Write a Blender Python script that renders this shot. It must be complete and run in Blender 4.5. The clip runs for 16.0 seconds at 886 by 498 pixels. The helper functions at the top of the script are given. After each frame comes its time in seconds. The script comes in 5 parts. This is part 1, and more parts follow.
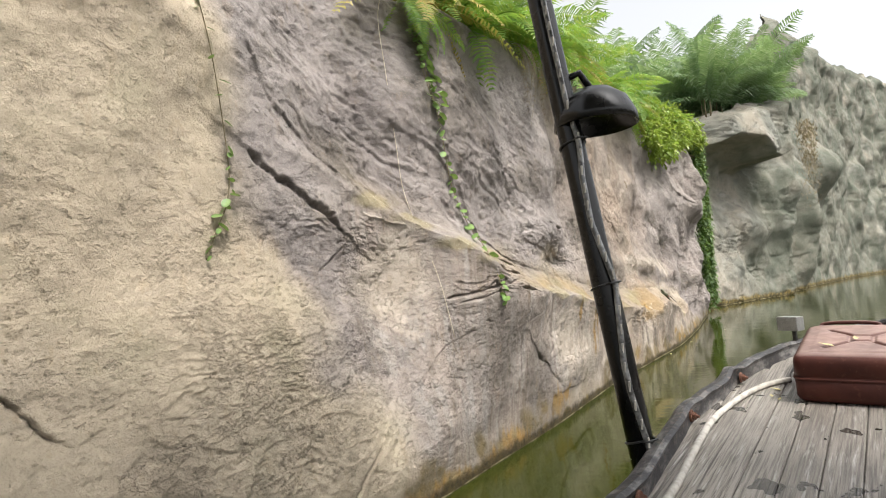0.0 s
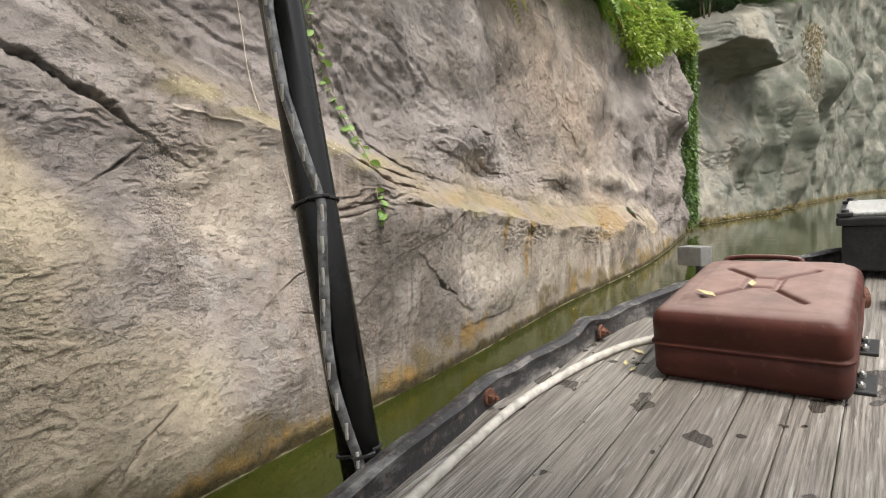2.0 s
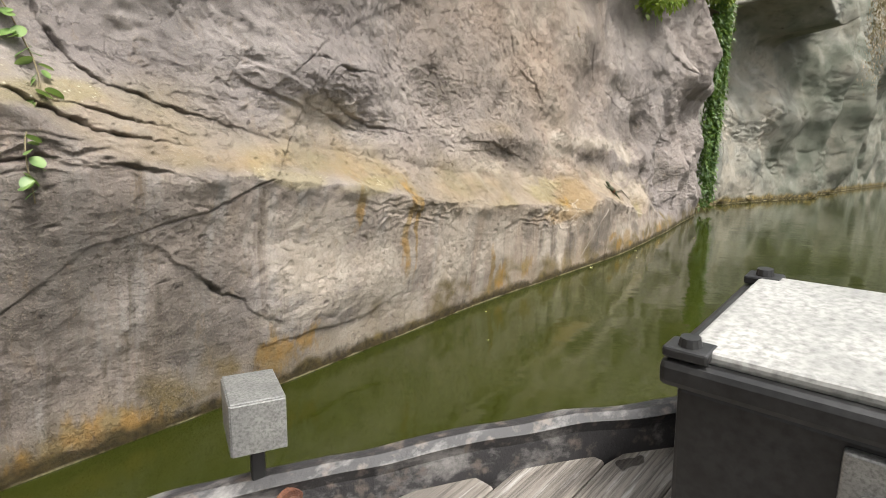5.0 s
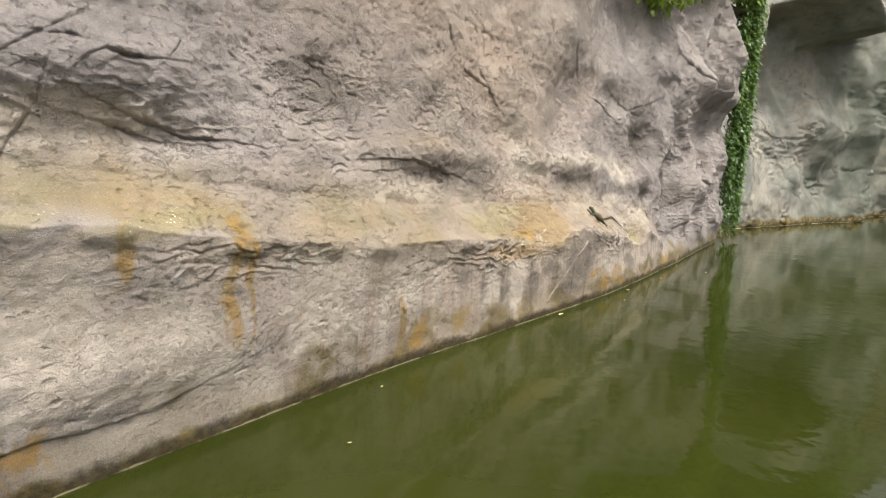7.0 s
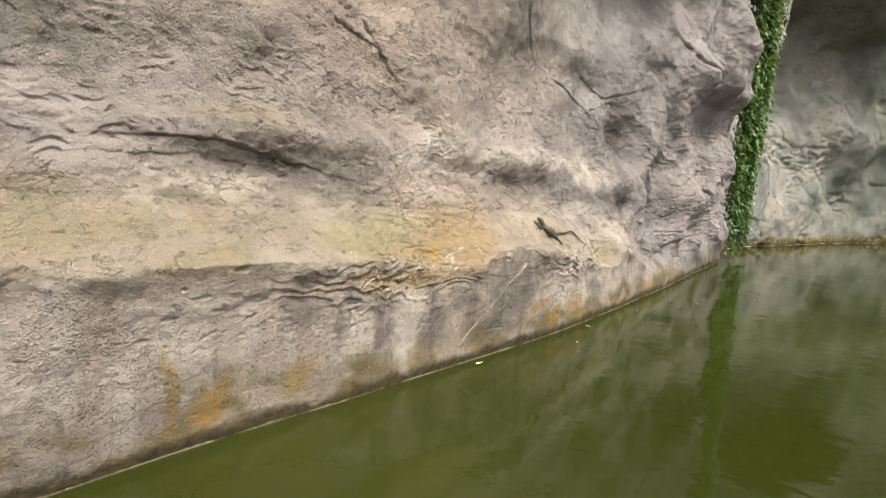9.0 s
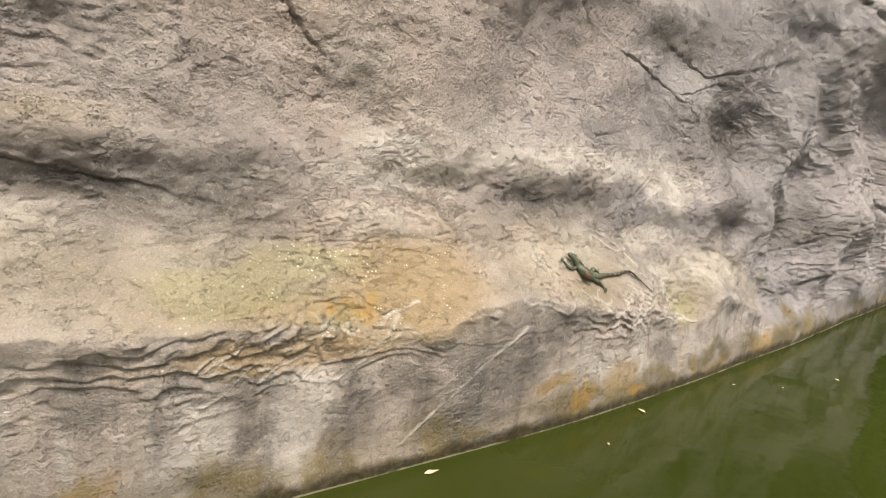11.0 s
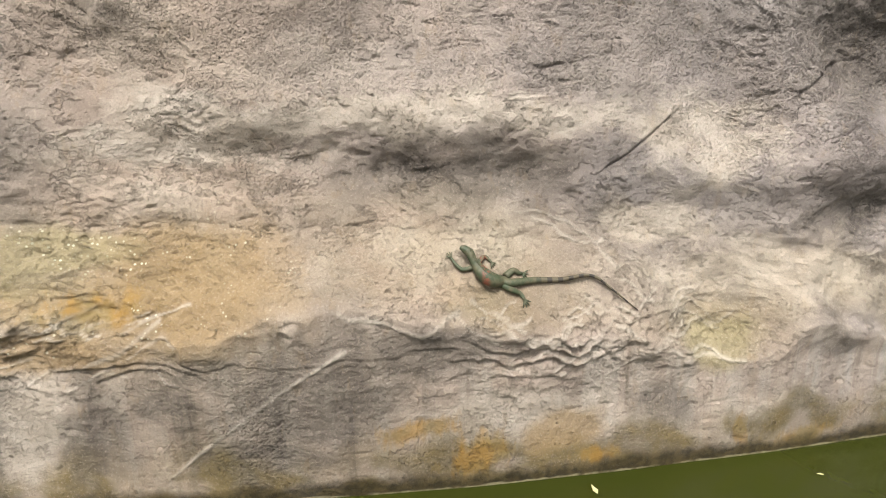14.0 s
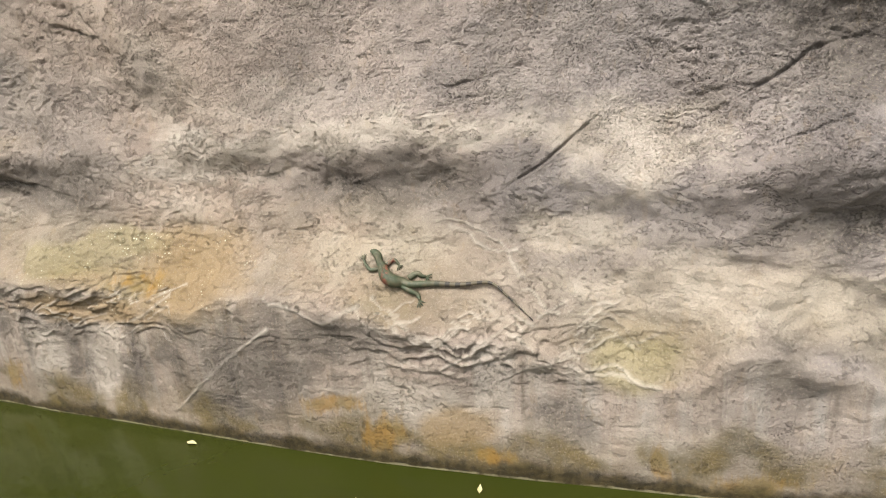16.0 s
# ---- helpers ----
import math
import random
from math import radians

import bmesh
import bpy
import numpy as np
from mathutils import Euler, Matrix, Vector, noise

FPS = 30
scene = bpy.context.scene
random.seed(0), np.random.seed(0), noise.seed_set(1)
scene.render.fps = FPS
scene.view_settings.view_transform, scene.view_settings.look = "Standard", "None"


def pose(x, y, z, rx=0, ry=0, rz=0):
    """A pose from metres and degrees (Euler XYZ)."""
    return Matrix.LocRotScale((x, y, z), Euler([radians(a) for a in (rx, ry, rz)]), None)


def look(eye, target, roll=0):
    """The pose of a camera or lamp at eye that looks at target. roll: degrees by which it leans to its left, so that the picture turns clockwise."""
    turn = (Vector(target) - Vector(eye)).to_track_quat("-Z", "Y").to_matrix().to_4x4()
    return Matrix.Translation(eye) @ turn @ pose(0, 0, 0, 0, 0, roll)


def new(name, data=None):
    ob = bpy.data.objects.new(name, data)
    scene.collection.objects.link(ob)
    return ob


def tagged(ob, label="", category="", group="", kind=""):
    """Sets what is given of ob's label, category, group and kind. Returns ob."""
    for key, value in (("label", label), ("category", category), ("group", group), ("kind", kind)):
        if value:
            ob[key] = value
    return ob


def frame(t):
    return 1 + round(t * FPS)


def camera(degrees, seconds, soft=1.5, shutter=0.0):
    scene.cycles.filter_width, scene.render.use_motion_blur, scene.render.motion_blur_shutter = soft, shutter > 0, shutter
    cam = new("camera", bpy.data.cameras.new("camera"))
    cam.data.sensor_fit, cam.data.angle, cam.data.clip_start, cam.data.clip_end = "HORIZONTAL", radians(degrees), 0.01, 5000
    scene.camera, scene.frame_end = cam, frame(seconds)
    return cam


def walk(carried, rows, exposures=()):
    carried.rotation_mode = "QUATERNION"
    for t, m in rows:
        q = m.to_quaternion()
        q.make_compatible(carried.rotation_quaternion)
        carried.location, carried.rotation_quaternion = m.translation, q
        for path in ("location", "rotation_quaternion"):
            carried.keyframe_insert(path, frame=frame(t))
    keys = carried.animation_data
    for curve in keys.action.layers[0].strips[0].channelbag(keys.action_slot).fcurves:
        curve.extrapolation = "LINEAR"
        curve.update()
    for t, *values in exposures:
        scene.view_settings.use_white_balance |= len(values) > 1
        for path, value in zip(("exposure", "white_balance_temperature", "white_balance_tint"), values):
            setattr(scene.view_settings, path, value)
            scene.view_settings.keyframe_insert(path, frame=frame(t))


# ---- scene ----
cam = camera(78.7, 16.0, 1.0)
PATH = [
    (0, (0.437, -0.15, 1.162), (0.384, 1.845, 1.303), -4.2),
    (0.5, (0.535, -0.023, 1.175), (0.251, 1.949, 1.349), -0.7),
    (1, (0.723, 0.164, 1.157), (0.496, 2.15, 1.23), -3.5),
    (1.5, (0.942, 0.342, 1.133), (0.842, 2.338, 1.058), -5.9),
    (2, (1.131, 0.53, 1.116), (1.067, 2.522, 0.945), -3.7),
    (2.5, (1.314, 0.711, 1.114), (1.243, 2.696, 0.876), -2.8),
    (3, (1.502, 0.916, 1.12), (1.385, 2.902, 0.918), -3.2),
    (3.5, (1.684, 1.173, 1.126), (1.599, 3.157, 0.889), -2.2),
    (3.7, (1.767, 1.278, 1.122), (1.689, 3.259, 0.854), -1.1),
    (5.8, (2.476, 2.17, 1.273), (2.261, 4.126, 0.915), 1.5),
    (6, (2.562, 2.289, 1.289), (2.331, 4.248, 0.956), 1.5),
    (6.5, (2.767, 2.631, 1.28), (2.535, 4.594, 0.978), 1.5),
    (7, (2.935, 2.951, 1.263), (2.648, 4.905, 0.948), 1.8),
    (7.5, (3.089, 3.269, 1.271), (2.756, 5.215, 0.956), 3.0),
    (8, (3.294, 3.643, 1.269), (2.975, 5.598, 0.988), 2.2),
    (8.5, (3.484, 3.979, 1.263), (3.179, 5.933, 0.969), 2.6),
    (9, (3.597, 4.304, 1.231), (3.256, 6.25, 0.923), 3.7),
    (9.2, (3.642, 4.456, 1.228), (3.27, 6.397, 0.922), 3.9),
    (11.3, (4.208, 5.862, 1.445), (3.35, 7.616, 1.014), 4.8),
    (11.5, (4.268, 5.992, 1.437), (3.377, 7.729, 1.003), 4.4),
    (12, (4.41, 6.249, 1.396), (3.455, 7.952, 0.962), 4.0),
    (12.5, (4.552, 6.506, 1.39), (3.481, 8.13, 0.927), 3.4),
    (13, (4.667, 6.753, 1.406), (3.459, 8.262, 0.893), 2.7),
    (13.5, (4.825, 7.006, 1.426), (3.484, 8.382, 0.87), 1.7),
    (14, (4.972, 7.233, 1.429), (3.504, 8.462, 0.852), 0.4),
    (14.5, (5.123, 7.473, 1.437), (3.539, 8.538, 0.839), -0.9),
    (15, (5.282, 7.707, 1.44), (3.588, 8.587, 0.844), -2.4),
    (15.5, (5.488, 7.941, 1.453), (3.667, 8.547, 0.89), -4.1),
    (16, (5.744, 8.242, 1.455), (3.875, 8.709, 0.919), -4.6),
]
walk(cam, [(t, look(eye, target, roll)) for t, eye, target, roll in PATH], [(0, 1.02), (0.5, 0.84), (1, 0.78), (2.5, 0.80), (6, 0.88), (9, 0.88), (12, 0.86), (16, 0.79)])

# ---- light ----
world = bpy.data.worlds.new("overcast_sky")
scene.world = world
world.use_nodes = True
wn = world.node_tree
sky = wn.nodes.new("ShaderNodeTexSky")
sky.sky_type, sky.sun_disc = "NISHITA", False
sky.sun_elevation, sky.sun_rotation = radians(62), radians(141)
sky.air_density, sky.dust_density, sky.ozone_density = 1.0, 6.0, 0.3
haze = wn.nodes.new("ShaderNodeHueSaturation")
haze.inputs["Saturation"].default_value = 0.15
wn.links.new(sky.outputs[0], haze.inputs["Color"])
wn.links.new(haze.outputs[0], wn.nodes["Background"].inputs[0])
wn.nodes["Background"].inputs[1].default_value = 0.170
sun_data = bpy.data.lights.new("sun", "SUN")
sun_data.energy, sun_data.angle, sun_data.color = 2.0, radians(10), (1.0, 0.95, 0.88)
sun = new("sun", sun_data)
sun.matrix_world = look((0, 0, 30), (-30 * 0.34, 30 * 0.42, 0))

# ---- tools ----
rnd = random.Random(11)
ORIGIN, ALONG, OUT = Vector((0.0, 3.4, 0.0)), Vector((0.57982, 0.81475, 0.0)), Vector((0.81475, -0.57982, 0.0))


def place(s, n, z):
    """World place from metres along the cliff, out of the cliff towards the water, and up."""
    return ORIGIN + ALONG * float(s) + OUT * float(n) + Vector((0, 0, float(z)))


def lattice(ix, iy, seed):
    h = (ix.astype(np.int64) * 374761393 + iy.astype(np.int64) * 668265263 + seed * 1442695041) & 0xFFFFFFFF
    h = ((h ^ (h >> 13)) * 1274126177) & 0xFFFFFFFF
    h = h ^ (h >> 16)
    a = (h & 0xFFFF) / 65536.0 * 2 * np.pi
    return np.cos(a), np.sin(a)


def noise2(x, y, seed=0):
    """Gradient noise, about -1 to 1."""
    x, y = np.asarray(x, float), np.asarray(y, float)
    ix, iy = np.floor(x), np.floor(y)
    fx, fy = x - ix, y - iy
    u, v = fx ** 3 * (fx * (fx * 6 - 15) + 10), fy ** 3 * (fy * (fy * 6 - 15) + 10)
    total = 0
    for dx, wx in ((0, 1 - u), (1, u)):
        for dy, wy in ((0, 1 - v), (1, v)):
            gx, gy = lattice(ix + dx, iy + dy, seed)
            total = total + wx * wy * (gx * (fx - dx) + gy * (fy - dy))
    return total * 1.5


def fbm(x, y, seed=0, octaves=4, gain=0.5):
    total, amp = 0, 1.0
    for k in range(octaves):
        total = total + amp * noise2(x * 2 ** k, y * 2 ** k, seed + 17 * k)
        amp *= gain
    return total


def ramp(x, a, b):
    t = np.clip((np.asarray(x, float) - a) / (b - a), 0, 1)
    return t * t * (3 - 2 * t)


def blob(S, Z, s, z, ds, dz):
    return np.exp(-((S - s) / ds) ** 2 - ((Z - z) / dz) ** 2)


def smooth_interp(x, xs, ys, r=0.25):
    return sum(np.interp(x + d * r, xs, ys) for d in (-1, -0.5, 0, 0.5, 1)) / 5


def grid_mesh(name, P, flags=None):
    """A mesh from a grid of places (rows, columns, 3), with smooth faces and float attributes."""
    rows, cols = P.shape[:2]
    me = bpy.data.meshes.new(name)
    me.vertices.add(rows * cols)
    me.vertices.foreach_set("co", P.reshape(-1).astype(np.float32))
    i = np.arange(rows * cols).reshape(rows, cols)
    quads = np.stack([i[:-1, :-1], i[:-1, 1:], i[1:, 1:], i[1:, :-1]], -1).reshape(-1, 4)
    me.loops.add(quads.size)
    me.loops.foreach_set("vertex_index", quads.reshape(-1).astype(np.int32))
    me.polygons.add(len(quads))
    me.polygons.foreach_set("loop_start", (np.arange(len(quads)) * 4).astype(np.int32))
    me.polygons.foreach_set("loop_total", np.full(len(quads), 4, np.int32))
    me.polygons.foreach_set("use_smooth", np.ones(len(quads), bool))
    for key, value in (flags or {}).items():
        me.attributes.new(key, "FLOAT", "POINT").data.foreach_set("value", np.asarray(value, np.float32).reshape(-1))
    me.update(calc_edges=True)
    return me


def part(name, bm, material, parent=None, label="", smooth=False):
    """Links a bmesh as one mesh object, under a thing or a part if one is given."""
    me = bpy.data.meshes.new(name)
    bm.to_mesh(me)
    bm.free()
    if smooth:
        me.polygons.foreach_set("use_smooth", np.ones(len(me.polygons), bool))
    me.materials.append(material)
    ob = new(name, me)
    ob.parent = parent
    return tagged(ob, label)


def shared(name, me, m, parent=None):
    """Another object on the same mesh, at the local pose m."""
    ob = new(name, me)
    ob.parent = parent
    ob.matrix_basis = m
    return ob


def empty(name, m, label="", category="", group=""):
    ob = new(name)
    ob.matrix_world = m
    ob.empty_display_size = 0.1
    return tagged(ob, label, category, group)


def add_box(bm, size, m=Matrix(), bevel=0.0, segments=2):
    made = bmesh.ops.create_cube(bm, size=1.0, matrix=m @ Matrix.Diagonal((*size, 1)))
    if bevel:
        verts = set(made["verts"])
        edges = [e for e in bm.edges if e.verts[0] in verts and e.verts[1] in verts]
        bmesh.ops.bevel(bm, geom=edges, offset=bevel, segments=segments, affect="EDGES", profile=0.5)
    return bm


def add_tube(bm, points, radii, sides=10, caps=True):
    """A round tube through points; radii: one number or one a point."""
    points = [Vector(p) for p in points]
    radii = [radii] * len(points) if isinstance(radii, (int, float)) else radii
    rings, side = [], None
    for k, p in enumerate(points):
        way = (points[min(k + 1, len(points) - 1)] - points[max(k - 1, 0)]).normalized()
        ref = side if side else (Vector((0, 0, 1)) if abs(way.z) < 0.9 else Vector((1, 0, 0)))
        side = (ref - way * ref.dot(way)).normalized()
        other = way.cross(side)
        rings.append([bm.verts.new(p + float(radii[k]) * (math.cos(a) * side + math.sin(a) * other)) for a in (2 * math.pi * j / sides for j in range(sides))])
    for a, b in zip(rings, rings[1:]):
        for j in range(sides):
            bm.faces.new((a[j], a[(j + 1) % sides], b[(j + 1) % sides], b[j]))
    if caps:
        bm.faces.new(rings[0][::-1])
        bm.faces.new(rings[-1])
    return bm


def curve_points(points, count):
    """Points evenly along a smooth line through the given ones."""
    pts = [Vector(p) for p in points]
    pts = [2 * pts[0] - pts[1]] + pts + [2 * pts[-1] - pts[-2]]
    out, spans = [], len(pts) - 3
    for k in range(count):
        f = k / (count - 1) * spans
        i = min(int(f), spans - 1)
        t = f - i
        a, b, c, d = pts[i:i + 4]
        out.append(0.5 * (2 * b + (c - a) * t + (2 * a - 5 * b + 4 * c - d) * t * t + (3 * b - a - 3 * c + d) * t ** 3))
    return out


# ---- materials ----
class Nodes:
    """Short ways to lay nodes in a material."""

    def __init__(self, name, roughness=0.6, metallic=0.0, specular=0.5):
        self.mat = bpy.data.materials.new(name)
        self.mat.use_nodes = True
        self.tree = self.mat.node_tree
        self.bsdf = self.tree.nodes["Principled BSDF"]
        self.set("Roughness", roughness)
        self.set("Metallic", metallic)
        self.set("Specular IOR Level", specular)
        self.where = self.node("ShaderNodeTexCoord").outputs["Object"]

    def node(self, kind):
        return self.tree.nodes.new(kind)

    def link(self, value, socket):
        if isinstance(value, bpy.types.NodeSocket):
            self.tree.links.new(value, socket)
        elif isinstance(value, tuple):
            socket.default_value = (*value, 1.0)[:4]
        else:
            socket.default_value = value

    def set(self, name, value):
        self.link(value, self.bsdf.inputs[name])
        return self

    def scaled(self, sx, sy, sz, turn=(0, 0, 0)):
        n = self.node("ShaderNodeMapping")
        self.tree.links.new(self.where, n.inputs[0])
        n.inputs["Rotation"].default_value = [radians(a) for a in turn]
        n.inputs["Scale"].default_value = (sx, sy, sz)
        return n.outputs[0]

    def noise(self, scale, detail=4.0, rough=0.55, where=None, low=None, high=None):
        n = self.node("ShaderNodeTexNoise")
        self.tree.links.new(where or self.where, n.inputs["Vector"])
        n.inputs["Scale"].default_value, n.inputs["Detail"].default_value, n.inputs["Roughness"].default_value = scale, detail, rough
        return n.outputs["Fac"] if low is None else self.range(n.outputs["Fac"], low, high)

    def voronoi(self, scale, low, high, where=None):
        n = self.node("ShaderNodeTexVoronoi")
        self.tree.links.new(where or self.where, n.inputs["Vector"])
        n.inputs["Scale"].default_value = scale
        return self.range(n.outputs["Distance"], low, high)

    def range(self, value, low, high, to_low=0.0, to_high=1.0):
        n = self.node("ShaderNodeMapRange")
        self.link(value, n.inputs[0])
        for k, v in zip((1, 2, 3, 4), (low, high, to_low, to_high)):
            n.inputs[k].default_value = v
        return n.outputs[0]

    def math(self, op, a, b=0.0):
        n = self.node("ShaderNodeMath")
        n.operation = op
        self.link(a, n.inputs[0])
        self.link(b, n.inputs[1])
        return n.outputs[0]

    def mix(self, fac, a, b, blend="MIX"):
        n = self.node("ShaderNodeMix")
        n.data_type, n.blend_type = "RGBA", blend
        self.link(fac, n.inputs[0])
        self.link(a, n.inputs[6])
        self.link(b, n.inputs[7])
        return n.outputs[2]

    def flag(self, name):
        n = self.node("ShaderNodeAttribute")
        n.attribute_name = name
        return n.outputs["Fac"]

    def random(self):
        return self.node("ShaderNodeObjectInfo").outputs["Random"]

    def island(self):
        return self.node("ShaderNodeNewGeometry").outputs["Random Per Island"]

    def bump(self, height, strength, distance, after=None):
        n = self.node("ShaderNodeBump")
        n.inputs["Strength"].default_value, n.inputs["Distance"].default_value = strength, distance
        self.link(height, n.inputs["Height"])
        if after:
            self.tree.links.new(after, n.inputs["Normal"])
        self.tree.links.new(n.outputs[0], self.bsdf.inputs["Normal"])
        return n.outputs[0]


def rock_material(name, grey, warm, pale, ledge=True):
    """Sculpted, air-brushed rock: broad soft patches of paint, pitted and gritty in places."""
    m = Nodes(name, 0.85, specular=0.22)
    umber = tuple(c * 0.52 for c in grey)
    col = m.mix(m.noise(0.8, 4, 0.55, low=0.36, high=0.62), grey, warm)
    col = m.mix(m.math("MULTIPLY", m.noise(1.9, 4, 0.5, m.scaled(1, 1, 1.6), 0.48, 0.68), 0.70), col, pale)
    col = m.mix(m.math("MULTIPLY", m.noise(2.3, 4, 0.5, m.scaled(1.1, 1.1, 1.5), 0.50, 0.70), 0.55), col, umber)
    gritty = m.noise(2.6, 4, 0.6, low=0.42, high=0.62)
    broken = m.noise(5, 6, 0.65, low=0.25, high=0.62)

    def cover(name, amount, low=0.24, high=0.66, grain=None):
        """Where a sprayed patch lies, its rim broken by the grain."""
        worn = m.math("ADD", m.flag(name), m.range(grain or broken, 0, 1, -0.22 if grain is None else -0.55, 0.18))
        return m.range(worn, low, high, 0.0, amount)
    if not ledge:
        # green algae on the far stretch, its shade painted in with the dark tone
        col = m.mix(m.math("MULTIPLY", m.flag("algae_and_shade"), m.noise(0.9, 4, 0.55, low=0.25, high=0.55)), col, m.mix(m.noise(1.6, 4, low=0.38, high=0.62), (0.070, 0.082, 0.058), (0.125, 0.130, 0.100)))
    if ledge:
        cool = m.flag("cool")
        col = m.mix(m.math("MULTIPLY", cool, 0.88), col, m.mix(m.noise(1.7, 5, 0.6, low=0.36, high=0.64), (0.240, 0.216, 0.212), (0.36, 0.328, 0.318)))
        lowest = m.math("MULTIPLY", m.flag("face"), m.range(cool, 0, 1, 1.0, 0.45))
        col = m.mix(m.math("MULTIPLY", lowest, m.noise(2.0, 5, 0.6, low=0.22, high=0.48)), col, m.mix(m.noise(3, 5, 0.6, low=0.38, high=0.62), (0.45, 0.36, 0.285), (0.36, 0.295, 0.24)))
        streak = m.math("MULTIPLY", m.flag("face"), m.noise(1.0, 4, 0.6, m.scaled(11, 11, 0.55), 0.48, 0.62))
        col = m.mix(m.math("MULTIPLY", streak, 0.80), col, m.mix(cool, (0.50, 0.43, 0.35), (0.39, 0.36, 0.335)))
        dark = m.math("MULTIPLY", m.flag("face"), m.noise(1.3, 4, 0.6, m.scaled(8, 8, 0.45), 0.55, 0.66))
        col = m.mix(m.math("MULTIPLY", dark, 0.72), col, (0.17, 0.138, 0.11))
        sand = m.mix(m.noise(1.6, 5, low=0.35, high=0.65), (0.62, 0.525, 0.39), (0.51, 0.425, 0.315))
        sand = m.mix(m.math("MULTIPLY", m.noise(2.4, 4, 0.6, low=0.54, high=0.68), 0.5), sand, (0.42, 0.38, 0.26))
        col = m.mix(m.math("MULTIPLY", m.flag("tan"), 0.9), col, sand)
        # dark spray, and the shade of hollows and bulges put into the colour
        col = m.mix(cover("slate_and_shade", 0.74, 0.02, 0.75, m.noise(1.0, 5, 0.6, m.scaled(3, 3, 5), 0.30, 0.60)), col, m.mix(m.noise(7, 6, 0.65, low=0.38, high=0.62), (0.084, 0.072, 0.061), (0.146, 0.126, 0.108)))
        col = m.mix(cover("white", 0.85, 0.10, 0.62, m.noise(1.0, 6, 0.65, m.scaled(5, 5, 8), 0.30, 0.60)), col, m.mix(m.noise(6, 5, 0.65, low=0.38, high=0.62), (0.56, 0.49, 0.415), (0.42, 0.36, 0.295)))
        mossy = m.mix(m.noise(3.2, 6, 0.6, low=0.38, high=0.62), (0.315, 0.232, 0.125), (0.245, 0.205, 0.115))
        col = m.mix(m.math("MULTIPLY", m.flag("moss"), m.range(m.noise(2.2, 6, 0.62, low=0.30, high=0.62), 0, 1, 0.50, 0.95)), col, mossy)
        col = m.mix(m.math("MULTIPLY", m.flag("olive"), m.range(broken, 0.1, 0.8, 0.45, 1.0)), col, m.mix(m.noise(5, 5, 0.65, low=0.40, high=0.60), (0.120, 0.094, 0.042), (0.205, 0.155, 0.074)))
        col = m.mix(cover("rust", 0.75), col, m.mix(broken, (0.275, 0.180, 0.082), (0.335, 0.235, 0.122)))
        col = m.mix(cover("yellow", 0.55), col, m.mix(broken, (0.22, 0.185, 0.07), (0.34, 0.29, 0.145)))
    col = m.mix(m.math("MULTIPLY", m.math("MULTIPLY", m.range(gritty, 0, 1, 0.2, 1.0), m.noise(52, 5, 0.7, low=0.55, high=0.66)), 0.26), col, tuple(c * 0.42 for c in grey))
    col = m.mix(m.math("MULTIPLY", m.noise(150, 3, 0.7, low=0.52, high=0.66), 0.26), col, tuple(c * 0.45 for c in grey))
    col = m.mix(m.math("MULTIPLY", m.noise(110, 3, 0.7, low=0.54, high=0.68), 0.24), col, tuple(min(0.8, c * 1.3) for c in pale))
    if ledge:
        col = m.mix(m.math("MULTIPLY", m.flag("pale"), 0.62), col, (0.58, 0.52, 0.44))
        col = m.mix(cover("ochre", 0.72, 0.12, 0.62, m.noise(1.0, 6, 0.65, m.scaled(17, 17, 6), 0.30, 0.62)), col, m.mix(m.noise(9, 3, low=0.4, high=0.6), (0.36, 0.20, 0.035), (0.27, 0.19, 0.07)))
        specks = m.math("MULTIPLY", m.math("MULTIPLY", m.flag("lichen"), m.noise(6, 4, low=0.50, high=0.60)), m.voronoi(48, 0.26, 0.14))
        col = m.mix(specks, col, (0.80, 0.78, 0.60))
    col = m.mix(m.math("MULTIPLY", m.flag("damp"), m.noise(13, 6, 0.65, low=0.12, high=0.40)), col, m.mix(m.noise(11, 5, low=0.38, high=0.62), (0.060, 0.050, 0.022), (0.20, 0.150, 0.055)))
    height = m.node("ShaderNodeSeparateXYZ")
    m.tree.links.new(m.where, height.inputs[0])
    soaked = m.math("ADD", height.outputs["Z"], m.range(m.noise(5, 6, 0.7), 0.3, 0.7, -0.035, 0.035))
    col = m.mix(m.range(soaked, 0.078, 0.034, 0.0, 0.90), col, m.mix(m.noise(30, 3, low=0.4, high=0.6), (0.030, 0.024, 0.010), (0.075, 0.055, 0.022)))
    rim = m.math("ADD", height.outputs["Z"], m.range(m.noise(16, 3), 0.3, 0.7, -0.004, 0.004))
    col = m.mix(m.math("MULTIPLY", m.range(rim, 0.010, 0.006, 0.0, 0.8), m.noise(3.5, 5, 0.65, low=0.44, high=0.54)), col, (0.34, 0.30, 0.18))
    if ledge:
        col = m.mix(1.0, col, (0.775, 0.772, 0.760), "MULTIPLY")
    m.set("Base Color", col)
    m.set("Roughness", m.range(m.noise(4, 3), 0.3, 0.7, 0.72, 0.95))
    b = m.bump(m.noise(26, 4, 0.6), 1.0, 0.007)
    smoother = m.range(m.flag("tan"), 0, 1, -1.0, -0.8)
    chips = m.math("MULTIPLY", m.noise(1.0, 5, 0.6, m.scaled(30, 30, 52), 0.56, 0.64), m.math("MULTIPLY", gritty, smoother))
    b = m.bump(chips, 1.0, 0.007, b)
